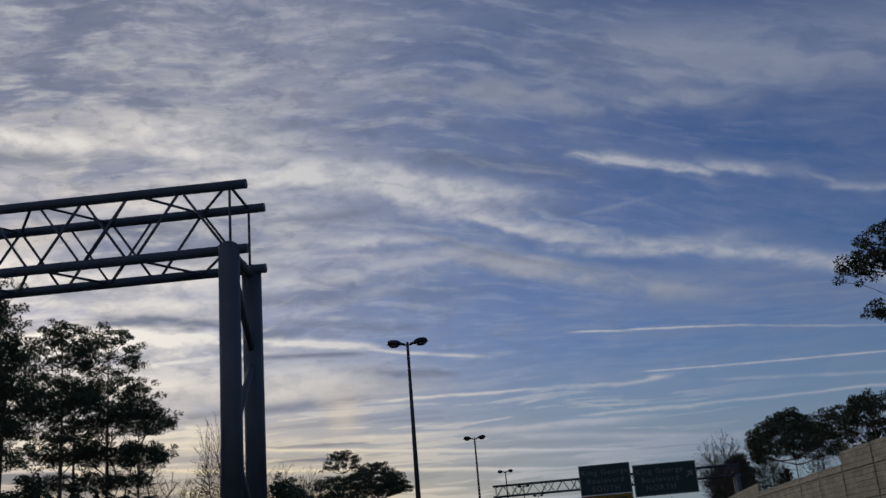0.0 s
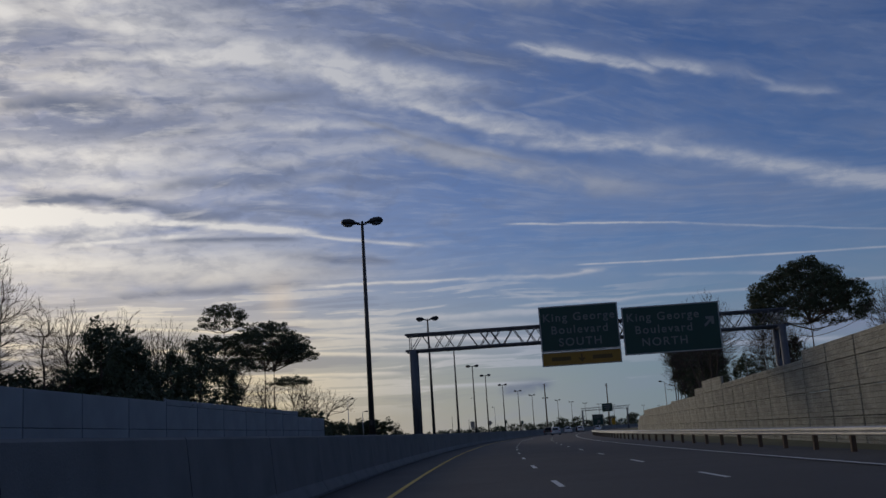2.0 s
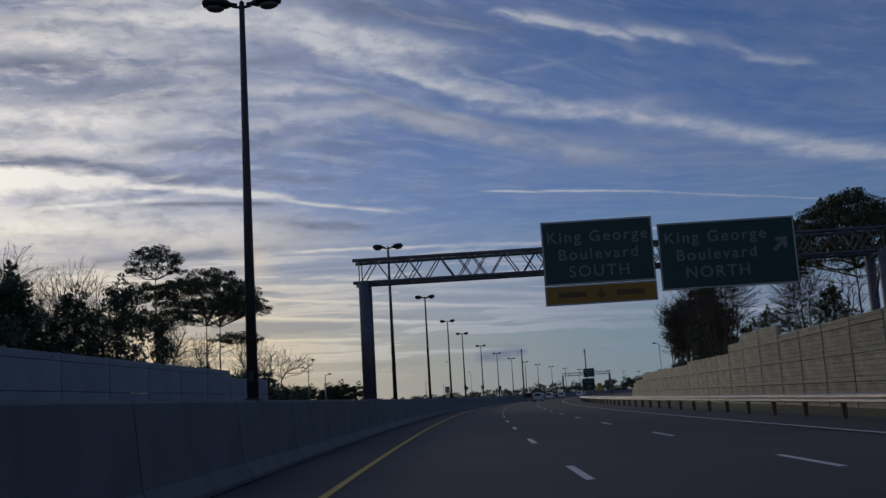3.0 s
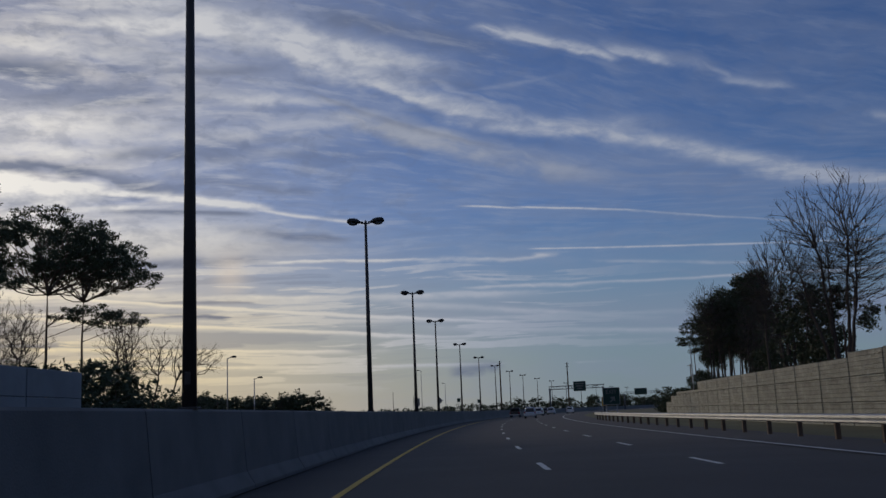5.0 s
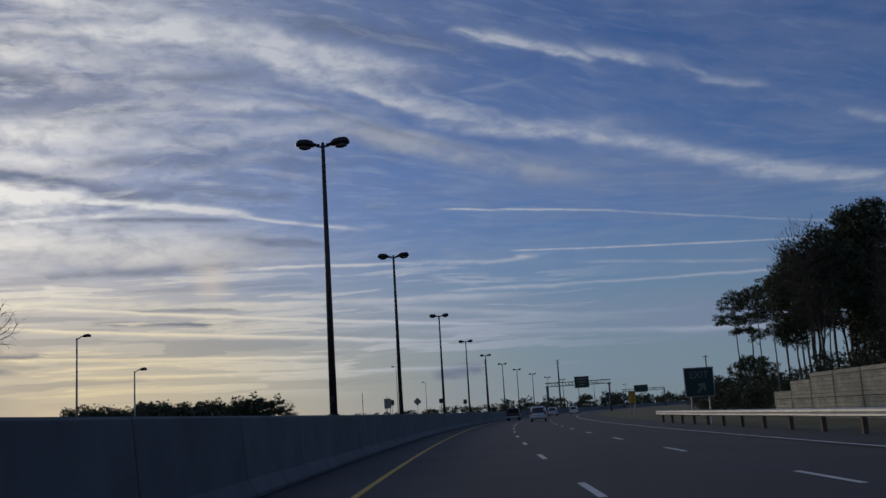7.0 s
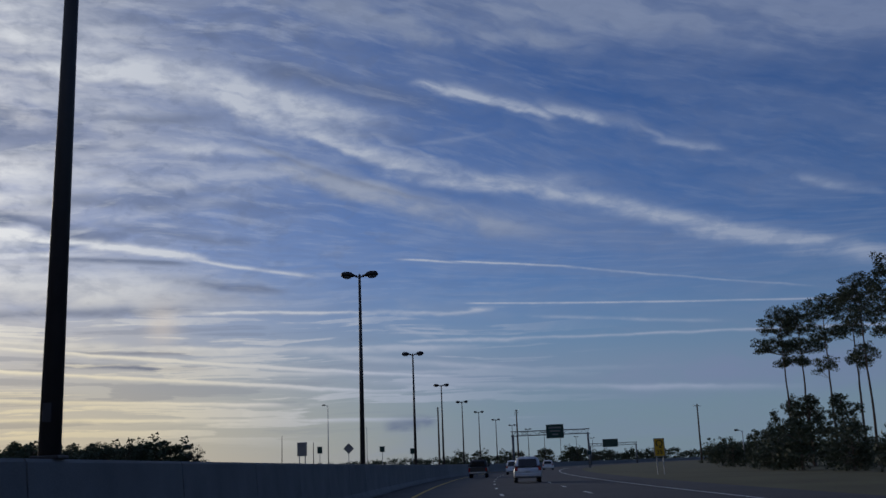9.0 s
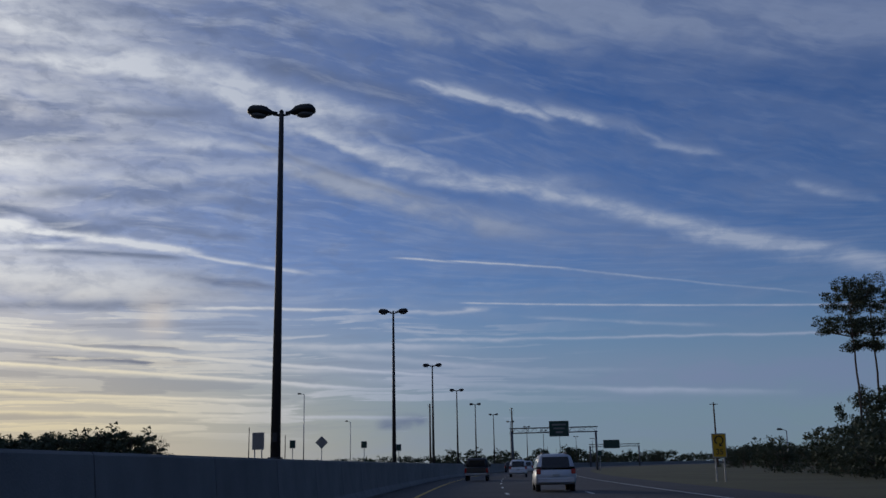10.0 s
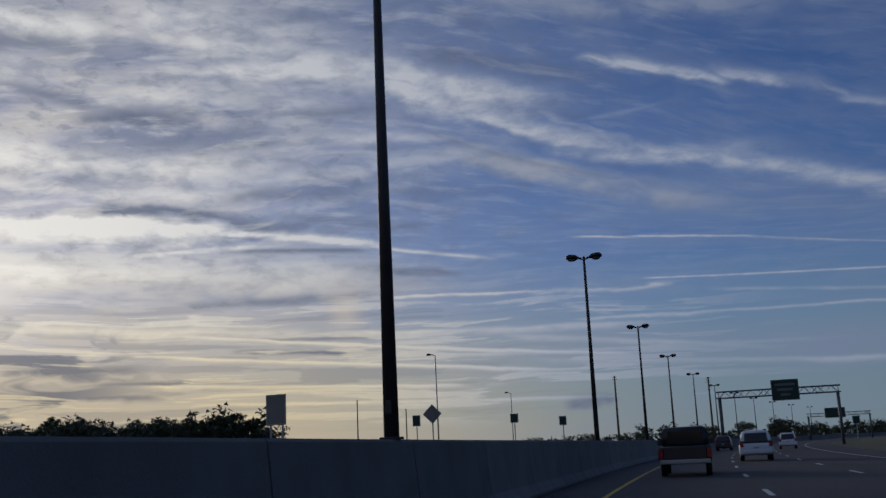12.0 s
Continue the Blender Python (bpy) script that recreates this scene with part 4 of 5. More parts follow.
def grow(rng, stems, targets, thrift, tip, droop=0.0, wobble=0.06):
    """Branches that run from the stems to all targets, sharing their way; gives segments (p, q, r0, r1).
    thrift: how far a branch goes out of its way to stay short to the root."""
    pos, up, way = [], [], []
    for stem in stems:
        for i, p in enumerate(stem):
            up.append(len(pos) - 1 if i else -1)
            way.append(0.0)
            pos.append(np.array(p, float))
    fixed = len(pos)
    arr = np.zeros((len(pos) + len(targets) * 8, 3))
    cost = np.zeros(len(arr))
    arr[:fixed] = pos
    n = fixed
    load = np.zeros(len(arr))
    order = sorted(range(len(targets)), key=lambda k: np.min(np.linalg.norm(arr[:fixed] - targets[k], axis=1)))
    tips = []
    for k in order:
        t = targets[k]
        d = arr[:n] - t
        far = np.linalg.norm(d, axis=1)
        near = int(np.argmin(far + thrift * cost[:n] + 0.9 * np.maximum(d[:, 2] + 0.25 * far, 0.0)))
        a, length = arr[near].copy(), far[near]
        cuts = max(1, min(6, int(length / 0.9)))
        side = rng.normal(size=3) * wobble * length
        last = near
        for c in range(1, cuts + 1):
            f = c / cuts
            q = a + (t - a) * f + (side + np.array((0, 0, -droop * length))) * math.sin(math.pi * f)
            arr[n], cost[n] = q, cost[last] + np.linalg.norm(q - arr[last])
            up.append(last)
            last = n
            n += 1
        tips.append(last)
    for t in tips:
        while t >= fixed:
            load[t] += 1
            t = up[t]
    segs = []
    for i in range(fixed, n):
        p = up[i]
        r1 = tip * load[i] ** 0.46
        r0 = tip * load[p] ** 0.46 if p >= fixed else r1 * 1.15
        segs.append((arr[p], arr[i], min(r0, r1 * 1.6), r1))
    return segs, tips, arr, up


def stem_line(rng, x, y, h, lean=(0.0, 0.0), wobble=0.035, steps=14):
    pts, dx, dy = [(x, y, -0.2)], 0.0, 0.0
    for i in range(1, steps + 1):
        dx, dy = dx * 0.8 + rng.normal() * wobble, dy * 0.8 + rng.normal() * wobble
        z = h * i / steps
        pts.append((x + lean[0] * z + dx, y + lean[1] * z + dy, z))
    return pts


def stem_tubes(tv, tf, pts, r0, r1, sides=8):
    n = len(pts) - 1
    for i in range(n):
        tube(tv, tf, pts[i], pts[i + 1], r0 + (r1 - r0) * i / n, r0 + (r1 - r0) * (i + 1) / n, sides)


def leafy_meshes(seed, h, lobes, tufts, gap, stems, tuft=0.50, blades=60, size=0.085, flat=0.62, shell=0.55, under=-0.35, thrift=0.35, leaf=None, girth=0.0115, stem_top=0.9):
    """Evergreen with visible limbs: stems, branches shared between needle tufts, and tufts that leave gaps of sky."""
    rng = np.random.default_rng(seed)
    tv, tf, cv, cf = [], [], [], []
    lines = []
    for x, y, top, lx, ly in stems:
        line = stem_line(rng, x, y, top * stem_top, (lx, ly))
        stem_tubes(tv, tf, line, h * girth * (0.75 + 0.25 * top / h), 0.045)
        lines.append(line[int(len(line) * 0.30):])
    targets = scatter(rng, lobes, int(tufts * 1.45), gap * 0.80, shell, under)
    segs, _, _, _ = grow(rng, lines, targets, thrift, 0.017, 0.03)
    for p, q, r0, r1 in segs:
        tube(tv, tf, p, q, r0, r1, 5 if r1 > 0.06 else 3)
    for q in targets:
        k = rng.uniform(0.65, 1.25)
        clump(cv, cf, rng, q + np.array((0, 0, 0.1)), tuft * 1.12 * k, int(blades * 1.45 * k), size, flat)
    fit_height(h, tv, cv)
    return mesh_from("trunk", tv, tf, BARK), mesh_from("crown", cv, cf, leaf or NEEDLE)


def bare_meshes(seed, h, lobes, tips, stems, gap=0.55, thrift=0.55, twigs=5, reach=0.62):
    """Leafless tree: stems, rising limbs that divide into finer ones, and thin twigs at the ends."""
    rng = np.random.default_rng(seed)
    tv, tf, cv, cf = [], [], [], []
    lines = []
    for x, y, top, lx, ly in stems:
        line = stem_line(rng, x, y, top, (lx, ly), 0.06)
        stem_tubes(tv, tf, line, h * 0.0105 * (0.6 + 0.4 * top / h), 0.06, 7)
        lines.append(line[int(len(line) * 0.22):])
    targets = scatter(rng, lobes, int(tips * 1.4), gap * 0.85, 0.25, -0.75)
    segs, ends, arr, up = grow(rng, lines, targets, thrift, 0.013, -0.03, 0.07)
    for p, q, r0, r1 in segs:
        tube(cv, cf, p, q, r0, r1, 4 if r1 > 0.05 else 3)
    for e in ends:
        d = Vector(arr[e] - arr[up[e]]).normalized()
        for k in range(twigs):
            w = Vector(rng.normal(size=3)) * 0.55
            way = (d + w + Vector((0, 0, 0.22))).normalized()
            foot = Vector(arr[up[e]]).lerp(Vector(arr[e]), rng.uniform(0.3, 1.0))
            mid = foot + way * reach * rng.uniform(0.35, 0.8)
            tube(cv, cf, foot, mid, 0.009, 0.006, 3)
            tube(cv, cf, mid, mid + (way + Vector(rng.normal(size=3)) * 0.4).normalized() * reach * rng.uniform(0.25, 0.6), 0.006, 0.003, 3)
    fit_height(h, tv, cv)
    return mesh_from("trunk", tv, tf, TWIG), mesh_from("twig_crown", cv, cf, TWIG)


def bush_meshes(seed, h, wide, clumps, blades=34, size=0.125):
    """Evergreen broadleaf or vine-hung tree, leafy to the ground with an uneven top."""
    rng = np.random.default_rng(seed)
    tv, tf, cv, cf = [], [], [], []
    tube(tv, tf, (0, 0, -0.2), (0.1, 0, h * 0.8), h * 0.016, h * 0.006, 7)
    lobes = [(rng.uniform(-1, 1) * wide * 0.65, rng.uniform(-1, 1) * wide * 0.65, h * rng.uniform(0.2, 0.82), wide * rng.uniform(0.28, 0.55)) for _ in range(13)]
    lobes.append((0, 0, h * 0.8, wide * 0.35))
    for k in range(clumps):
        x, y, z, r = lobes[k % len(lobes)]
        u = rng.normal(size=3)
        u /= np.linalg.norm(u)
        q = np.array((x, y, z)) + u * r * rng.uniform(0.4, 1.05) * np.array((1, 1, 1.1))
        q[2] = max(0.4, min(q[2], h))
        if k % 4 == 0:
            tube(tv, tf, (0.03, 0, min(z, q[2]) * 0.8), tuple(q), 0.03, 0.01, 3)
        clump(cv, cf, rng, q, rng.uniform(0.35, 0.8), blades, size, 0.8)
    fit_height(h, tv, cv)
    return mesh_from("trunk", tv, tf, BARK), mesh_from("crown", cv, cf, LEAF)


KINDS, HEIGHT, MADE = {}, {}, {}


def tree_kind(key, h, meshes, name, label, category="tree"):
    KINDS[key], HEIGHT[key] = (meshes, name, label, category), h


PINE_LABEL = "tall loblolly pine with bare trunk and dark uneven crown"
# tall roadside pines with a rounded head and thinner lower boughs
tree_kind("pine_a", 23.0, leafy_meshes(11, 23.0, [(0, 0, 19.6, 3.0, 3.2), (-1.0, 0.5, 16.0, 3.2, 2.4), (1.6, -0.5, 14.6, 3.6, 2.0), (0.4, 0, 11.8, 3.2, 1.6)], 210, 0.72, [(0, 0, 22.4, 0.0, 0.0)], 0.52), "pine_tree", PINE_LABEL)
tree_kind("pine_b", 24.0, leafy_meshes(23, 24.0, [(0, 0, 20.6, 3.4, 3.4), (0.8, 0, 17.2, 3.8, 2.2), (2.4, 0, 14.8, 4.4, 1.5), (1.4, 0, 12.0, 4.6, 1.3)], 230, 0.72, [(0, 0, 23.4, 0.0, 0.01)], 0.52), "pine_tree", PINE_LABEL)
tree_kind("pine_c", 20.0, leafy_meshes(35, 20.0, [(0, 0, 17.0, 2.5, 3.0), (0.7, 0, 13.6, 2.7, 1.8), (-0.9, 0, 11.4, 2.3, 1.2)], 130, 0.70, [(0, 0, 19.4, 0.005, 0.0)], 0.50), "pine_tree", PINE_LABEL)
# wide domed pines
tree_kind("pine_dome", 18.0, leafy_meshes(47, 18.0, [(0, 0, 11.3, 6.5, 6.6), (-0.6, 0, 12.2, 5.0, 4.6)], 360, 0.70, [(0, 0, 12.2, 0.0, 0.0)], 0.62, 72, 0.09, 0.55, 0.80, -0.04, 0.75), "pine_tree", "broad pine with a wide rounded dark crown on spreading limbs")
tree_kind("pine_tier", 20.0, leafy_meshes(53, 20.0, [(0, 0, 17.2, 3.3, 2.7), (-1.3, 0, 14.0, 4.0, 1.9), (2.3, 0, 14.6, 3.0, 1.5), (-2.0, 0, 10.8, 3.6, 2.0), (1.6, 0, 11.4, 3.2, 1.4)], 230, 0.70, [(0, 0, 18.0, 0.0, 0.0)], 0.50, 60, 0.085, 0.55, 0.6, -0.2, 0.5), "pine_tree", "pine with a domed head over a wider dark tier of boughs")
tree_kind("pine_fan", 18.0, leafy_meshes(61, 18.0, [(0.2, 0, 12.6, 5.6, 5.2), (3.4, 0, 12.6, 3.8, 2.2), (3.2, 0, 9.2, 2.8, 1.0)], 210, 0.72, [(0, 0, 12.4, 0.012, 0.0)], 0.50, 56, 0.085, 0.5, 0.66, -0.08, 0.8), "pine_tree", "spreading pine with fanned limbs and an open flat-topped crown")
# slender pines with tufted crowns
tree_kind("pine_thin", 19.0, leafy_meshes(59, 19.0, [(0, 0, 16.4, 2.5, 2.5), (-0.9, 0, 13.8, 2.6, 1.7), (1.1, 0, 11.9, 1.9, 0.8)], 105, 0.66, [(0, 0, 18.4, 0.0, 0.0)], 0.50, 52, 0.085, 0.62, 0.45, -0.4, 0.4, None, 0.0085), "pine_tree", "slender pine with a small tufted crown")
tree_kind("pine_slim", 19.5, leafy_meshes(67, 19.5, [(0, 0, 17.2, 2.3, 2.2), (0.5, 0, 14.6, 1.9, 1.2), (-0.2, 0, 11.0, 1.4, 1.4)], 80, 0.66, [(0, 0, 19.0, 0.0, 0.0)], 0.48, 52, 0.085, 0.62, 0.45, -0.4, 0.4, None, 0.0085), "pine_tree", "slender straight pine with a sparse tufted crown and one lower clump")
tree_kind("pine_small", 12.5, leafy_meshes(71, 12.5, [(0, 0, 10.9, 2.2, 1.6), (-0.9, 0, 9.4, 1.7, 0.7), (0.8, 0, 7.6, 1.5, 0.6)], 70, 0.60, [(0, 0, 12.0, 0.01, 0.0)], 0.46, 50, 0.08, 0.6, 0.5, -0.3, 0.5, None, 0.010), "pine_tree", "small crooked pine with an open tufted crown")
tree_kind("pine_near", 22.0, leafy_meshes(73, 22.0, [(0, 0, 18.4, 4.2, 3.2), (-3.0, 0, 17.8, 3.2, 1.2), (-1.4, 0, 14.8, 3.2, 1.0), (1.6, 0, 13.8, 3.4, 1.4)], 170, 0.82, [(0, 0, 21.4, 0.0, 0.0)], 0.50, 80, 0.085, 0.7, 0.5, -0.4, 0.5), "pine_tree", "tall pine with long boughs that end in round needle tufts")
# leafless trees
tree_kind("bare_a", 17.5, bare_meshes(3, 17.5, [(0, 0, 12.4, 3.6, 5.0), (0.6, 0, 9.0, 3.4, 3.0)], 330, [(0, 0, 12.5, -0.05, 0.0), (0.5, 0.3, 11.0, 0.09, 0.02), (0.1, -0.3, 9.5, 0.02, -0.10)], 0.55, 0.8), "bare_tree", "leafless deciduous tree with fine upright twigs")
tree_kind("bare_b", 18.0, bare_meshes(8, 18.0, [(0, 0, 12.0, 4.6, 5.6), (-2.0, 0, 10.0, 3.4, 3.2)], 420, [(0, 0, 6.0, 0.0, 0.0), (0.15, 0, 11.5, 0.10, 0.03), (-0.15, 0, 11.0, -0.16, -0.03), (0, 0.2, 12.0, -0.02, 0.12), (0, -0.2, 10.0, 0.20, -0.08)], 0.6, 0.85), "bare_tree", "leafless spreading deciduous tree with fine twigs")
tree_kind("bare_c", 14.0, bare_meshes(19, 14.0, [(0, 0, 9.8, 2.6, 4.0), (0.8, 0, 6.4, 2.4, 3.0)], 170, [(0, 0, 8.0, 0.05, 0.0), (0.3, 0.2, 7.5, -0.12, 0.05), (0.2, -0.3, 7.0, 0.16, -0.04)], 0.6, 0.5), "bare_tree", "leafless several-stemmed tree with thin branches")
tree_kind("bare_d", 15.5, bare_meshes(29, 15.5, [(0, 0, 11.6, 2.0, 3.8), (-0.5, 0, 8.4, 1.9, 2.4)], 170, [(0, 0, 12.0, -0.01, 0.0)], 0.55, 0.5), "bare_tree", "leafless slim deciduous tree with upright branches")
tree_kind("bare_lean", 9.0, bare_meshes(37, 9.0, [(1.4, 0, 6.4, 2.6, 2.3), (4.2, 0, 6.0, 2.4, 1.4)], 120, [(0, 0, 5.0, 0.20, 0.0), (0.4, 0.2, 4.6, 0.42, 0.0)], 0.6, 0.45, 4), "bare_tree", "small leafless tree that leans out with long thin branches")
# dense evergreens
tree_kind("oak", 17.8, leafy_meshes(83, 17.8, [(-1.2, 0, 12.2, 3.7, 3.4), (1.6, 0, 12.6, 3.6, 3.6), (1.7, 0, 15.6, 1.9, 2.2), (-0.6, 0, 9.4, 3.4, 1.6), (2.6, 0, 8.4, 2.2, 3.2)], 420, 0.58, [(-0.6, 0, 15.0, -0.02, 0.0), (0.8, 0.5, 17.0, 0.03, 0.0), (1.8, -0.5, 13.0, 0.04, 0.02), (-1.5, 0.4, 12.0, -0.05, 0.0)], 0.66, 46, 0.12, 0.85, 0.35, -0.6, 0.5, LEAF, 0.010), "evergreen_tree", "tall dark broadleaf evergreen with a dense crown over several trunks")
tree_kind("ivy_tree", 18.5, leafy_meshes(89, 18.5, [(0, 0, 15.6, 1.9, 2.9), (0.7, 0, 11.6, 2.3, 2.4), (-0.4, 0, 7.4, 2.1, 2.6), (0.2, 0, 3.4, 1.9, 2.6)], 260, 0.56, [(0, 0, 18.0, 0.0, 0.0), (0.7, 0.3, 16.0, 0.02, 0.0)], 0.60, 44, 0.12, 0.85, 0.35, -0.6, 0.5, LEAF, 0.009), "evergreen_tree", "tall vine-hung evergreen tree with leafy clumps up its trunk")
tree_kind("bush_a", 12.0, bush_meshes(5, 12.0, 3.6, 230), "evergreen_tree", "dense dark evergreen tree leafy down to the undergrowth")
tree_kind("bush_b", 12.0, bush_meshes(15, 12.0, 2.6, 170), "evergreen_tree", "narrow dark vine-hung evergreen tree")
tree_kind("shrub", 5.0, bush_meshes(25, 5.0, 3.6, 105, 30, 0.14), "shrub", "dark evergreen undergrowth shrub beside the wall", "shrub")
tree_kind("far_bush", 8.0, bush_meshes(31, 8.0, 3.4, 70, 16, 0.26), "evergreen_tree", "rounded dark evergreen tree in the distance")
tree_kind("far_pine", 9.0, leafy_meshes(97, 9.0, [(0, 0, 6.6, 3.0, 2.2), (1.2, 0, 4.4, 2.4, 1.2)], 60, 0.8, [(0, 0, 7.0, 0.0, 0.0)], 0.66, 22, 0.17, 0.7, 0.5, -0.3, 0.5), "pine_tree", "broad dark pine in the distance")


def tree(key, s, lat, height, turn=0.0, wide=1.0):
    k = height / HEIGHT[key]
    m = Matrix.Translation(on_road(s, lat, -0.06)) @ pose(0, 0, 0, 0, 0, turn) @ Matrix.Diagonal((k * wide, k * wide, k, 1))
    if key in MADE:
        k = MADE[key].scale
        return copy_thing(MADE[key], m @ Matrix.Diagonal((1 / k[0], 1 / k[1], 1 / k[2], 1)))
    (trunk, crown), name, label, category = KINDS[key]
    root = empty(name, label, category, "roadside trees")
    part("trunk", trunk, None, root)
    part("twig_crown" if "bare" in key else "crown", crown, None, root)
    root.matrix_world = m
    MADE[key] = root
    return root


# west side, behind the noise wall
tree("pine_b", 86.5, -38.2, 24.6, 0)
tree("pine_a", 78.5, -38.4, 23.3, 0)
tree("pine_a", 69.5, -38.2, 20.2, 180)
tree("pine_b", 91, -43.5, 21.5, 100)
tree("pine_c", 79, -32, 16.0, 40)
tree("pine_b", 54, -31.5, 20.0, 300)
tree("pine_c", 58, -34.5, 21.0, 140)
tree("pine_a", 44, -33, 21.0, 80)
tree("bare_c", 84, -36, 14.0, 20)
tree("bare_lean", 92, -36.0, 11.5, 0)
tree("bare_d", 95, -38, 13.5, 70)
tree("bare_b", 102.2, -33.3, 17.7, 0, 0.62)
tree("bare_a", 107, -34.0, 15.0, 250, 0.9)
tree("bare_d", 112, -33, 13.5, 200)
tree("bare_c", 99, -35, 11.0, 330)
tree("bush_a", 120, -32, 12.6, 0)
tree("bush_b", 125, -31, 11.0, 90)
tree("bare_b", 131, -39, 15.8, 60, 0.9)
tree("bush_a", 130, -34, 13.0, 180)
tree("bare_a", 137, -37, 16.0, 10)
tree("bare_c", 141, -36, 14.5, 140)
tree("bush_b", 134, -31, 11.0, 240)
tree("bare_b", 150, -37.5, 16.4, 190, 0.9)
tree("bush_a", 151, -34, 14.2, 120, 0.85)
tree("bare_d", 157, -36, 14.0, 280)
tree("bush_b", 160, -33, 11.0, 10, 0.8)
tree("bare_c", 163, -33, 12.5, 80)
tree("pine_tier", 169, -37, 20.6, 0, 1.0)
tree("pine_fan", 179, -34.6, 19.0, 0, 1.0)
tree("bare_c", 168, -31, 10.5, 220)
tree("bare_a", 175, -37, 12.0, 100, 0.9)
tree("bare_d", 172, -33, 10.5, 40)
tree("pine_fan", 190, -36.5, 20.2, 20, 0.9)
tree("bare_c", 187, -31, 11.5, 310)
tree("bare_lean", 196, -32.5, 10.6, 0)
tree("bare_c", 193, -34, 12.5, 150)
for i in range(26):
    tree("shrub", 30 + i * 6.3 + random.uniform(-2, 2), -27 + random.uniform(-4, 2), random.uniform(4.0, 6.2), random.uniform(0, 360), 1.1)
for i in range(19):
    tree(("bush_a", "shrub", "bush_b", "shrub")[i % 4], 58 + i * 5.2 + random.uniform(-2, 2), -35 + random.uniform(-3, 3), random.uniform(7.0, 9.4), random.uniform(0, 360), 1.35)
for i in range(15):
    tree(("bush_a", "shrub")[i % 2], 78 + i * 3.6 + random.uniform(-1, 1), -38 + random.uniform(-2, 2), random.uniform(6.2, 8.0), random.uniform(0, 360), 1.6)
# east side, behind the stone-faced wall
tree("pine_near", 70, 29.0, 22.5, 0)
tree("pine_small", 100.5, 29.2, 12.6, 0)
tree("bush_b", 96, 30.5, 12.6, 70, 0.8)
tree("pine_small", 92, 30, 12.6, 200)
tree("bare_c", 104, 31, 11.0, 30)
tree("bare_c", 112, 29, 10.0, 130)
tree("bare_d", 118, 31, 11.0, 60)
tree("pine_dome", 150.8, 34.4, 18.2, 0)
tree("bare_b", 158, 31.5, 14.0, 10, 0.9)
tree("bare_a", 165, 33, 13.5, 120)
tree("bare_c", 138, 29, 10.5, 240)
tree("bush_a", 165, 30, 9.0, 200)
tree("bush_b", 157, 34, 10.0, 20)
tree("bare_b", 174.4, 26.8, 18.0, 180, 1.05)
tree("bare_a", 180, 28.5, 15.5, 300)
tree("bare_b", 190, 27.5, 16.2, 40)
tree("bush_a", 184, 29, 11.0, 45)
tree("bush_b", 192, 30, 11.5, 10)
tree("bare_d", 200, 28.0, 16.2, 210)
tree("bare_a", 205, 31, 14.5, 330)
tree("bush_a", 211, 32, 10.5, 130)
tree("bare_d", 217, 30, 13.5, 260)
tree("bare_c", 222, 32, 13.0, 20)
tree("bare_a", 233.5, 28.6, 17.0, 40, 0.85)
tree("oak", 237.4, 32.3, 18.0, 0)
tree("ivy_tree", 236, 35.5, 18.6, 30)
tree("ivy_tree", 246, 37.0, 17.5, 150)
tree("bush_a", 230, 35, 11.0, 300, 0.8)
tree("oak", 255, 34.5, 16.6, 170, 0.9)
tree("bare_b", 247, 36, 17.5, 10, 0.85)
tree("bare_d", 254, 34.5, 16.0, 80)
tree("pine_slim", 262, 35, 17.0, 20)
tree("pine_thin", 272, 35.5, 17.5, 100, 0.9)
tree("pine_slim", 281, 36, 17.5, 260)
tree("pine_slim", 295, 36.8, 17.8, 0)
tree("pine_thin", 308.0, 35.6, 18.6, 0)
tree("pine_thin", 310.5, 38.4, 19.0, 200)
tree("pine_slim", 302, 42.0, 19.5, 110)
tree("bush_b", 301, 36, 7.6, 90, 1.25)
tree("bush_a", 309, 36.5, 8.0, 190)
tree("bush_b", 290, 36, 7.0, 290, 1.3)
for i in range(40):
    tree("shrub", 88 + i * 5.9 + random.uniform(-2, 2), 25 + random.uniform(-1, 7) + max(0, (i - 8) * 0.12), random.uniform(2.6, 4.6), random.uniform(0, 360), 1.1)
# distant trees
def far_tree(key, bearing, dist, height, turn, wide=1.3):
    b = radians(bearing)
    t = tree(key, 0, 0, height, turn, wide)
    t.location = (19 + math.sin(b) * dist, 254 + math.cos(b) * dist, -0.06)
    return t


for i in range(34):
    far_tree(("far_bush", "bush_b", "far_pine", "far_bush")[i % 4], -30.0 + i * 0.36 + random.uniform(-0.15, 0.15), random.uniform(165, 200), random.uniform(7.6, 10.4), i * 47)
for i in range(7):
    far_tree(("far_bush", "far_pine", "bush_b")[i % 3], -17.2 + i * 0.36, random.uniform(170, 185), random.uniform(8.4, 10.6), i * 61)
far_tree("bare_c", -13.6, 160, 8.0, 20)
far_tree("far_bush", -13.9, 165, 7.0, 80)
for i in range(16):
    far_tree(("far_bush", "shrub")[i % 2], -12.0 + i * 1.5, random.uniform(230, 300), random.uniform(3.4, 4.6), i * 31)
for i in range(44):
    tree(random.choice(("far_bush", "far_bush", "shrub", "far_pine")), 330 + i * 8 + random.uniform(-3, 3), 32 + i * 0.9 + random.uniform(-2, 8), random.uniform(2.2, 3.4) + i * 0.11, random.uniform(0, 360), 1.2)
for i in range(30):
    tree(random.choice(("far_bush", "far_bush", "far_pine")), 640 + i * 14 + random.uniform(-5, 5), -60 + random.uniform(-20, 40) - i, random.uniform(7, 11), random.uniform(0, 360), 1.3)


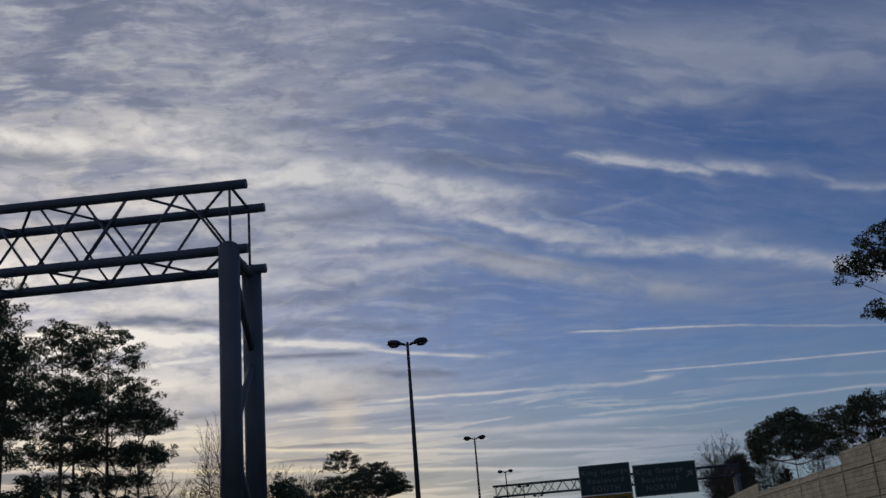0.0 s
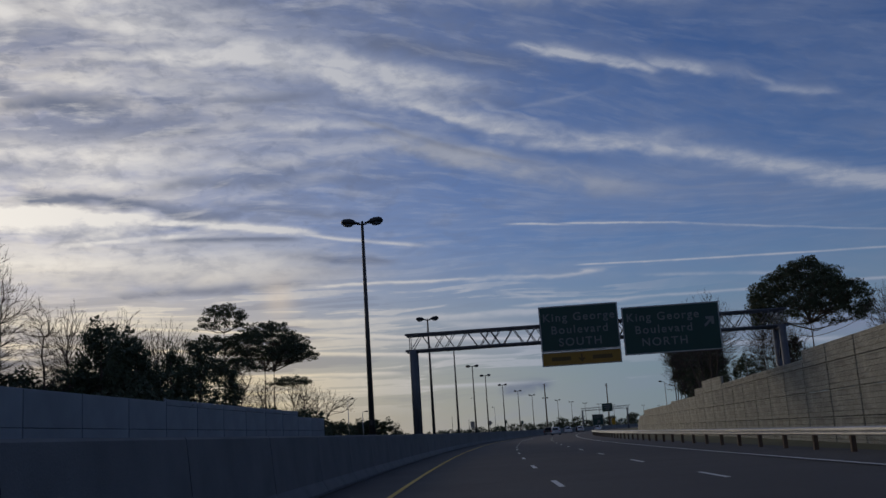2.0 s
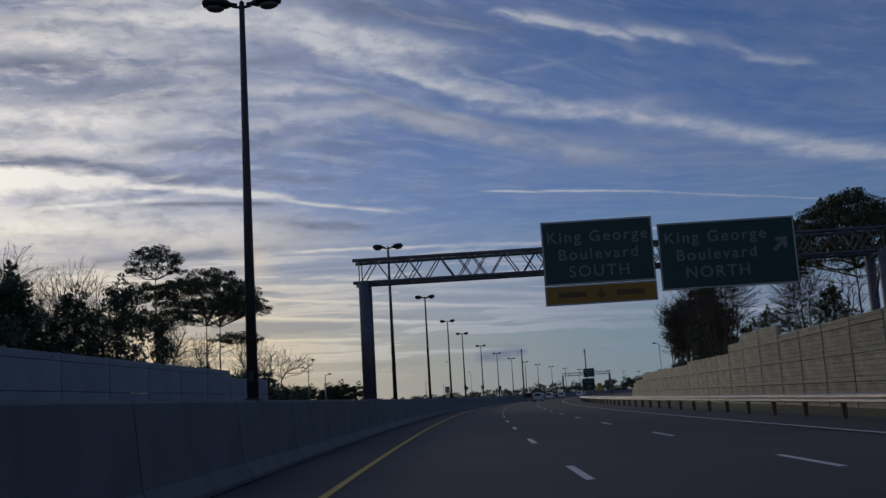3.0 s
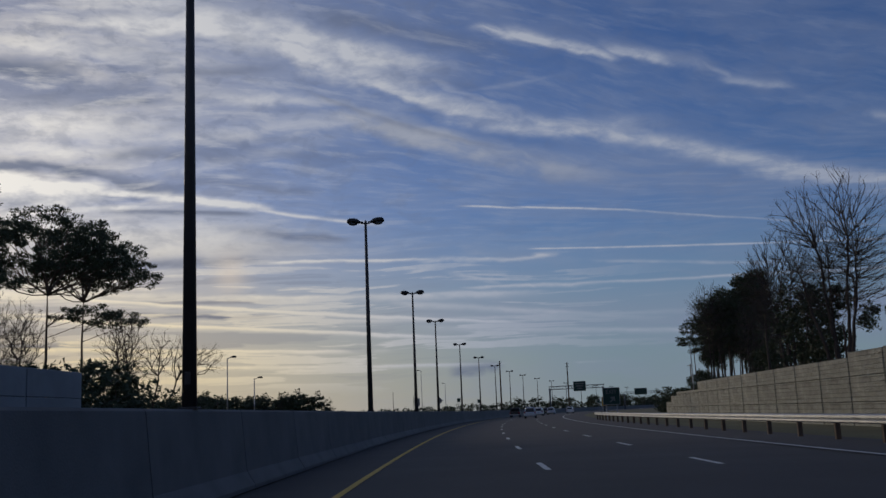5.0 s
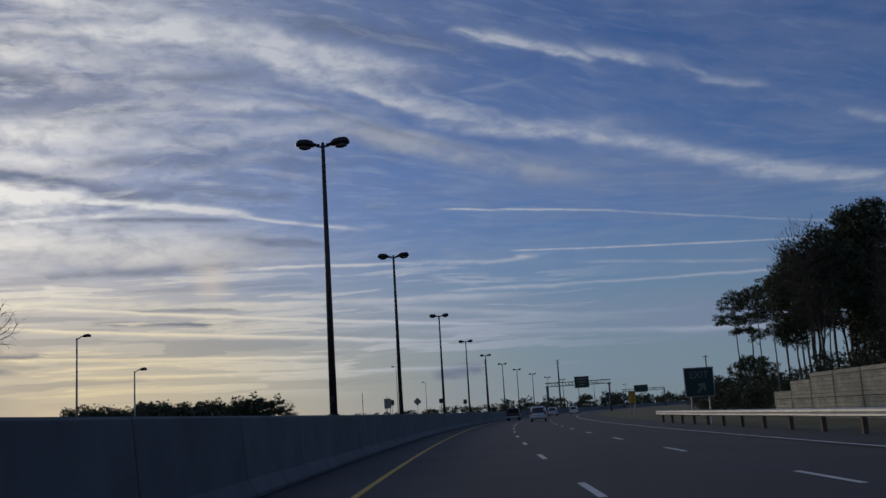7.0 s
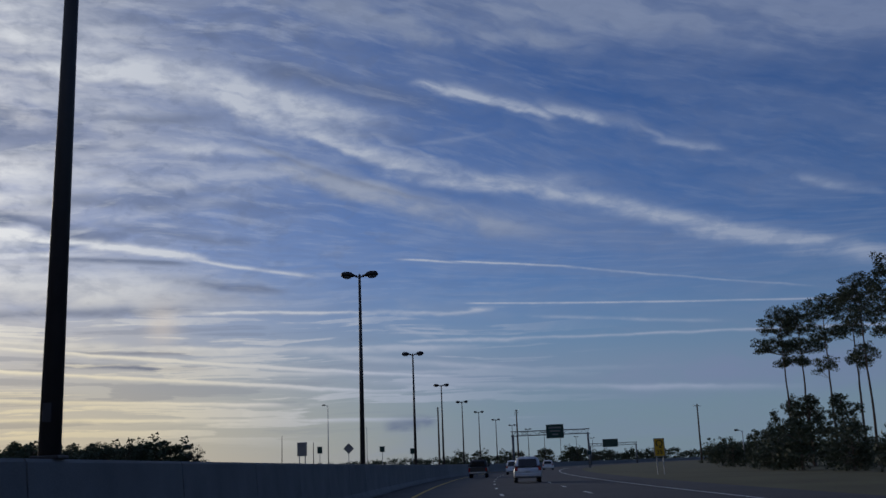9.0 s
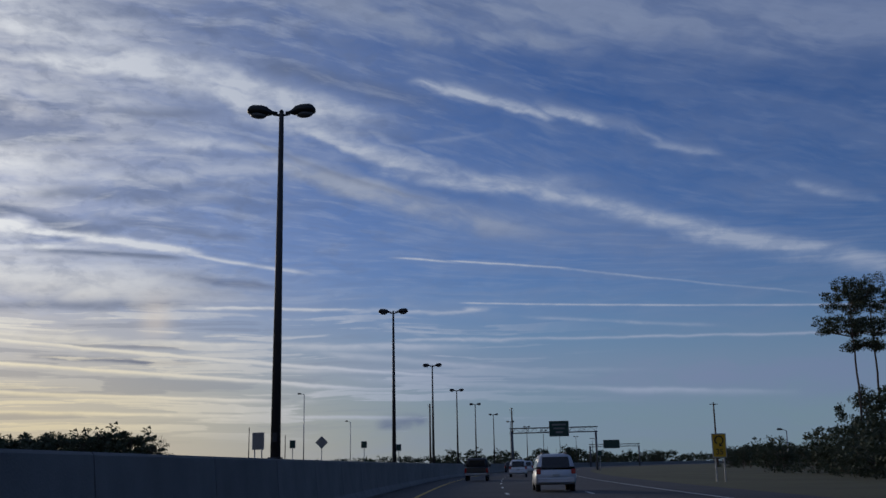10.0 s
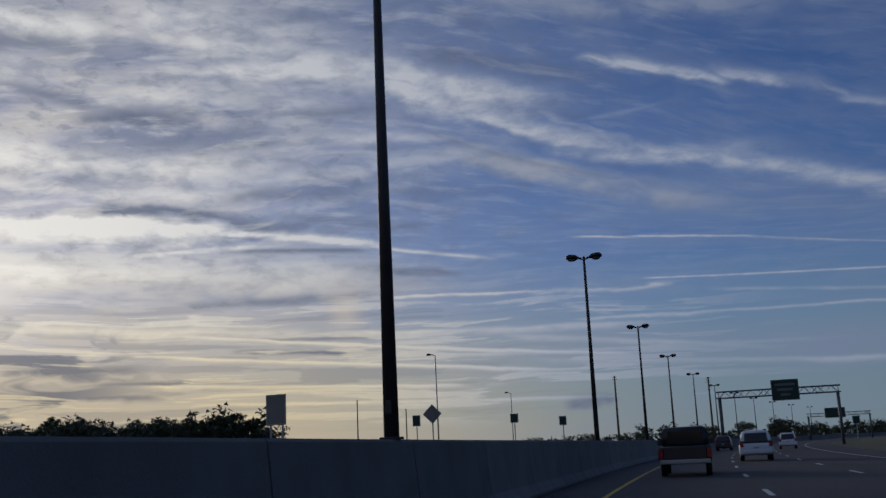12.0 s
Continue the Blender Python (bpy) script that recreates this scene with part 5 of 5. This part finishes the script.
def far_woods(name, pts, h, count):
    """A far strip of woodland made of many leaf clumps."""
    rng = np.random.default_rng(77)
    v, f = [], []
    for k in range(count):
        u = rng.uniform(0, len(pts) - 1.001)
        i = int(u)
        p = Vector(pts[i]).lerp(Vector(pts[i + 1]), u - i)
        top = h * (0.65 + 0.35 * noise.noise(Vector((p.x * 0.02, p.y * 0.02, 0))) + rng.uniform(-0.12, 0.12))
        clump(v, f, rng, (p.x + rng.normal() * 8, p.y + rng.normal() * 8, top * rng.uniform(0.1, 1.0)), 2.6, 16, 0.9, 0.8)
    return tagged(new(name, mesh_from(name, v, f, LEAF)), "dark strip of distant woodland along the horizon", "woodland", kind="stuff")


far_woods("distant_woods", [(-500, 420, 0), (-330, 620, 0), (-150, 820, 0), (60, 980, 0), (300, 1010, 0), (520, 900, 0), (700, 700, 0)], 9.0, 2200)


# ---- single posts and lamps beside the road ----
def utility_pole(s, lat, h, arms=3):
    root = empty("utility_pole", "tall wooden utility pole with crossarms", "utility pole", "utility poles")
    part("pole", tube_mesh("pole", [((0, 0, -0.1), (0, 0, h), h * 0.018, h * 0.011)], WOOD, 10), WOOD, root)
    for i in range(arms):
        z = h - 0.5 - i * 1.0
        arm = part("crossarm", box_bm(-1.1, 1.1, -0.06, 0.06, z - 0.06, z + 0.06, bevel=0.01), WOOD, root)
        for x in (-1.0, -0.5, 0.5, 1.0):
            part("insulator", tube_mesh("insulator", [((x, 0, z + 0.06), (x, 0, z + 0.24), 0.05, 0.03)], STEEL, 6), STEEL, arm)
    root.matrix_world = road_pose(s, lat, 0.0, 35)
    return root


utility_pole(696, -67.0, 29.0, 3)
utility_pole(678, -103.0, 31.5, 2)
utility_pole(444, 40.0, 14.2, 1)


def side_lamp(s, lat, h, turn):
    root = empty("side_street_lamp", "single-arm grey street lamp at the roadside", "street lamp", "roadside lamps")
    part("pole", tube_mesh("pole", [((0, 0, -0.1), (0, 0, h), 0.10, 0.06)], STEEL, 10), STEEL, root)
    part("arm", tube_mesh("arm", [((0, 0, h - 0.1), (0.4, 0, h + 0.1), 0.045, 0.04)], STEEL, 8), STEEL, root)
    head = part("lamp_head", LAMP_HEAD, LAMP_BODY, root)
    head.matrix_local = Matrix.Translation((0.35, 0, h + 0.10))
    root.matrix_world = road_pose(s, lat, 0, turn)
    return root


side_lamp(219.2, -31.6, 9.0, 0)
side_lamp(230.7, -31.6, 6.9, 0)
side_lamp(241, 27.0, 9.1, 180)
side_lamp(337, 35.6, 4.8, 180)
side_lamp(373, -33.7, 13.3, 180)
side_lamp(427, -39.5, 11.2, 180)


# ---- vehicles ----
def loft(rings, mat_name, mat):
    v, f = [], []
    n = len(rings[0])
    for r in rings:
        v.extend(r)
    for i in range(len(rings) - 1):
        for j in range(n):
            k = (j + 1) % n
            f.append((i * n + j, i * n + k, (i + 1) * n + k, (i + 1) * n + j))
    f.append(tuple(reversed(range(n))))
    f.append(tuple(range((len(rings) - 1) * n, len(rings) * n)))
    me = mesh_from(mat_name, v, f, mat, True)
    return me


def ring(y, half, z0, z1, tuck=0.12, lean=0.0):
    """Cross-section of a car body at y, rounded at the shoulders."""
    return [(-half + 0.05, y, z0), (-half, y, z0 + 0.15), (-half, y, z0 + (z1 - z0) * 0.62), (-half + tuck * 0.35, y + lean * 0.5, z1 - 0.10), (-half + tuck, y + lean, z1),
            (half - tuck, y + lean, z1), (half - tuck * 0.35, y + lean * 0.5, z1 - 0.10), (half, y, z0 + (z1 - z0) * 0.62), (half, y, z0 + 0.15), (half - 0.05, y, z0)]


def wheel(parent, x, y, r):
    w = part("wheel", tube_mesh("tyre", [((x - 0.11, y, r), (x + 0.11, y, r), r, r)], TYRE, 20), TYRE, parent, "black rubber tyre")
    side = 0.115 if x > 0 else -0.115
    part("rim", tube_mesh("rim", [((x + side, y, r), (x + side * 1.05, y, r), r * 0.62, r * 0.55)], RIM, 16), RIM, w, "alloy rim")


def suv(s, lat, paint, label, name="suv"):
    """Estate-bodied car seen from behind; it drives along +y."""
    root = empty(name, label, "car", "cars on the road")
    W = 0.93
    part("body", loft([ring(-2.28, W - 0.06, 0.42, 0.95), ring(-2.2, W, 0.36, 1.02), ring(-1.0, W, 0.30, 1.04), ring(0.9, W, 0.30, 1.02), ring(1.9, W - 0.04, 0.32, 0.92), ring(2.28, W - 0.16, 0.40, 0.78)], "body", paint), paint, root)
    cabin = part("cabin", loft([ring(-2.22, W - 0.05, 0.98, 1.06, 0.05), ring(-2.14, W - 0.09, 0.98, 1.35, 0.12), ring(-1.95, W - 0.12, 0.98, 1.66, 0.20), ring(-1.5, W - 0.13, 0.98, 1.73, 0.24), ring(-0.1, W - 0.13, 0.98, 1.74, 0.26), ring(0.5, W - 0.12, 0.98, 1.62, 0.24), ring(1.25, W - 0.06, 0.96, 1.05, 0.10)], "cabin", paint), paint, root)
    # rear window, set into the sloping tailgate
    rw = [(-0.66, -2.225, 1.08), (0.66, -2.225, 1.08), (0.60, -2.05, 1.58), (-0.60, -2.05, 1.58)]
    part("rear_window", mesh_from("rear_window", [(x, y - 0.012, z) for x, y, z in rw] + [(x, y + 0.03, z) for x, y, z in rw], [(0, 1, 2, 3), (4, 7, 6, 5), (0, 4, 5, 1), (1, 5, 6, 2), (2, 6, 7, 3), (3, 7, 4, 0)], GLASS_DARK), GLASS_DARK, cabin, "dark tinted rear window")
    for sx in (-1, 1):
        for y0, y1, ya, yb in ((-1.85, -1.05, -1.7, -1.05), (-0.95, -0.05, -0.95, -0.05), (0.05, 0.85, 0.05, 0.45)):
            q = [(sx * (W - 0.045), y0, 1.08), (sx * (W - 0.045), y1, 1.08), (sx * (W - 0.17), yb, 1.56), (sx * (W - 0.17), ya, 1.56)]
            part("side_window", mesh_from("side_window", q + [(x - sx * 0.06, y, z) for x, y, z in q], [(0, 1, 2, 3), (4, 7, 6, 5), (0, 4, 5, 1), (1, 5, 6, 2), (2, 6, 7, 3), (3, 7, 4, 0)], GLASS_DARK), GLASS_DARK, cabin)
        part("tail_lamp", box_bm(min(sx * 0.70, sx * 0.90), max(sx * 0.70, sx * 0.90), -2.31, -2.15, 0.80, 1.04, bevel=0.02), TAIL_RED, root, "red tail lamp")
        part("roof_rail", tube_mesh("roof_rail", [((sx * 0.54, -1.75, 1.68), (sx * 0.54, -1.5, 1.77), 0.03, 0.03), ((sx * 0.54, -1.5, 1.77), (sx * 0.54, 0.0, 1.77), 0.03, 0.03)], DARK_METAL, 8), DARK_METAL, root)
        for y in (-1.35, 1.35):
            wheel(root, sx * 0.80, y, 0.35)
    part("bumper", box_bm(-0.86, 0.86, -2.36, -2.15, 0.40, 0.64, bevel=0.04), paint, root)
    part("plate_bar", box_bm(-0.16, 0.16, -2.372, -2.35, 0.70, 0.80), SIGN_WHITE, root)
    part("antenna", tube_mesh("antenna", [((-0.28, -1.2, 1.72), (-0.28, -1.24, 2.08), 0.01, 0.006)], DARK_METAL, 6), DARK_METAL, root)
    part("antenna", tube_mesh("antenna", [((0.1, -1.55, 1.72), (0.1, -1.68, 1.98), 0.01, 0.006)], DARK_METAL, 6), DARK_METAL, root)
    root.matrix_world = road_pose(s, lat, 0.04)
    return root


def pickup(s, lat, paint, label):
    root = empty("pickup_truck", label, "pickup truck", "cars on the road")
    W = 0.97
    part("body", loft([ring(-2.8, W, 0.50, 1.08, 0.04), ring(-0.6, W, 0.42, 1.10, 0.05), ring(1.6, W, 0.42, 1.12, 0.10), ring(2.6, W - 0.06, 0.45, 1.05, 0.12), ring(2.85, W - 0.14, 0.55, 0.95, 0.12)], "body", paint), paint, root)
    cabin = part("cabin", loft([ring(-0.75, W - 0.07, 1.06, 1.78, 0.16), ring(-0.55, W - 0.08, 1.06, 1.84, 0.18), ring(0.6, W - 0.08, 1.06, 1.84, 0.18), ring(1.5, W - 0.04, 1.06, 1.16, 0.10)], "cabin", paint), paint, root)
    q = [(-0.70, -0.765, 1.18), (0.70, -0.765, 1.18), (0.64, -0.765, 1.68), (-0.64, -0.765, 1.68)]
    part("rear_window", mesh_from("rear_window", q + [(x, y + 0.03, z) for x, y, z in q], [(0, 1, 2, 3), (4, 7, 6, 5), (0, 4, 5, 1), (1, 5, 6, 2), (2, 6, 7, 3), (3, 7, 4, 0)], GLASS_DARK), GLASS_DARK, cabin, "dark rear window")
    part("tailgate", box_bm(-0.78, 0.78, -2.83, -2.78, 0.62, 1.06, bevel=0.015), paint, root)
    part("bumper", box_bm(-0.92, 0.92, -2.98, -2.80, 0.45, 0.62, bevel=0.03), RIM, root, "chrome bumper")
    part("plate_bar", box_bm(-0.16, 0.16, -2.99, -2.975, 0.49, 0.58), SIGN_WHITE, root)
    for sx in (-1, 1):
        part("tail_lamp", box_bm(min(sx * 0.80, sx * 0.95), max(sx * 0.80, sx * 0.95), -2.83, -2.74, 0.66, 1.02, bevel=0.015), TAIL_RED, root, "red tail lamp")
        part("mirror", box_bm(min(sx * 0.92, sx * 1.14), max(sx * 0.92, sx * 1.14), 0.9, 1.02, 1.15, 1.38, bevel=0.03), paint, root)
        for y in (-1.75, 1.85):
            wheel(root, sx * 0.82, y, 0.39)
    root.matrix_world = road_pose(s, lat, 0.04)
    return root


suv(260.0, 4.15, CAR_SILVER, "silver estate car with roof rails and dark rear window")
pickup(296.0, -0.2, CAR_BLACK, "dark pickup truck with a wide rear window in the driven lane")
suv(317.5, 3.2, CAR_WHITE, "small white hatchback in the next lane", "hatchback")
suv(352.0, 3.6, CAR_SILVER, "silver car far down the road", "hatchback")
suv(372.0, 7.0, CAR_WHITE, "white car far down the road in the outer lane", "hatchback")
suv(381.0, -0.2, CAR_BLACK, "dark car far down the driven lane", "hatchback")
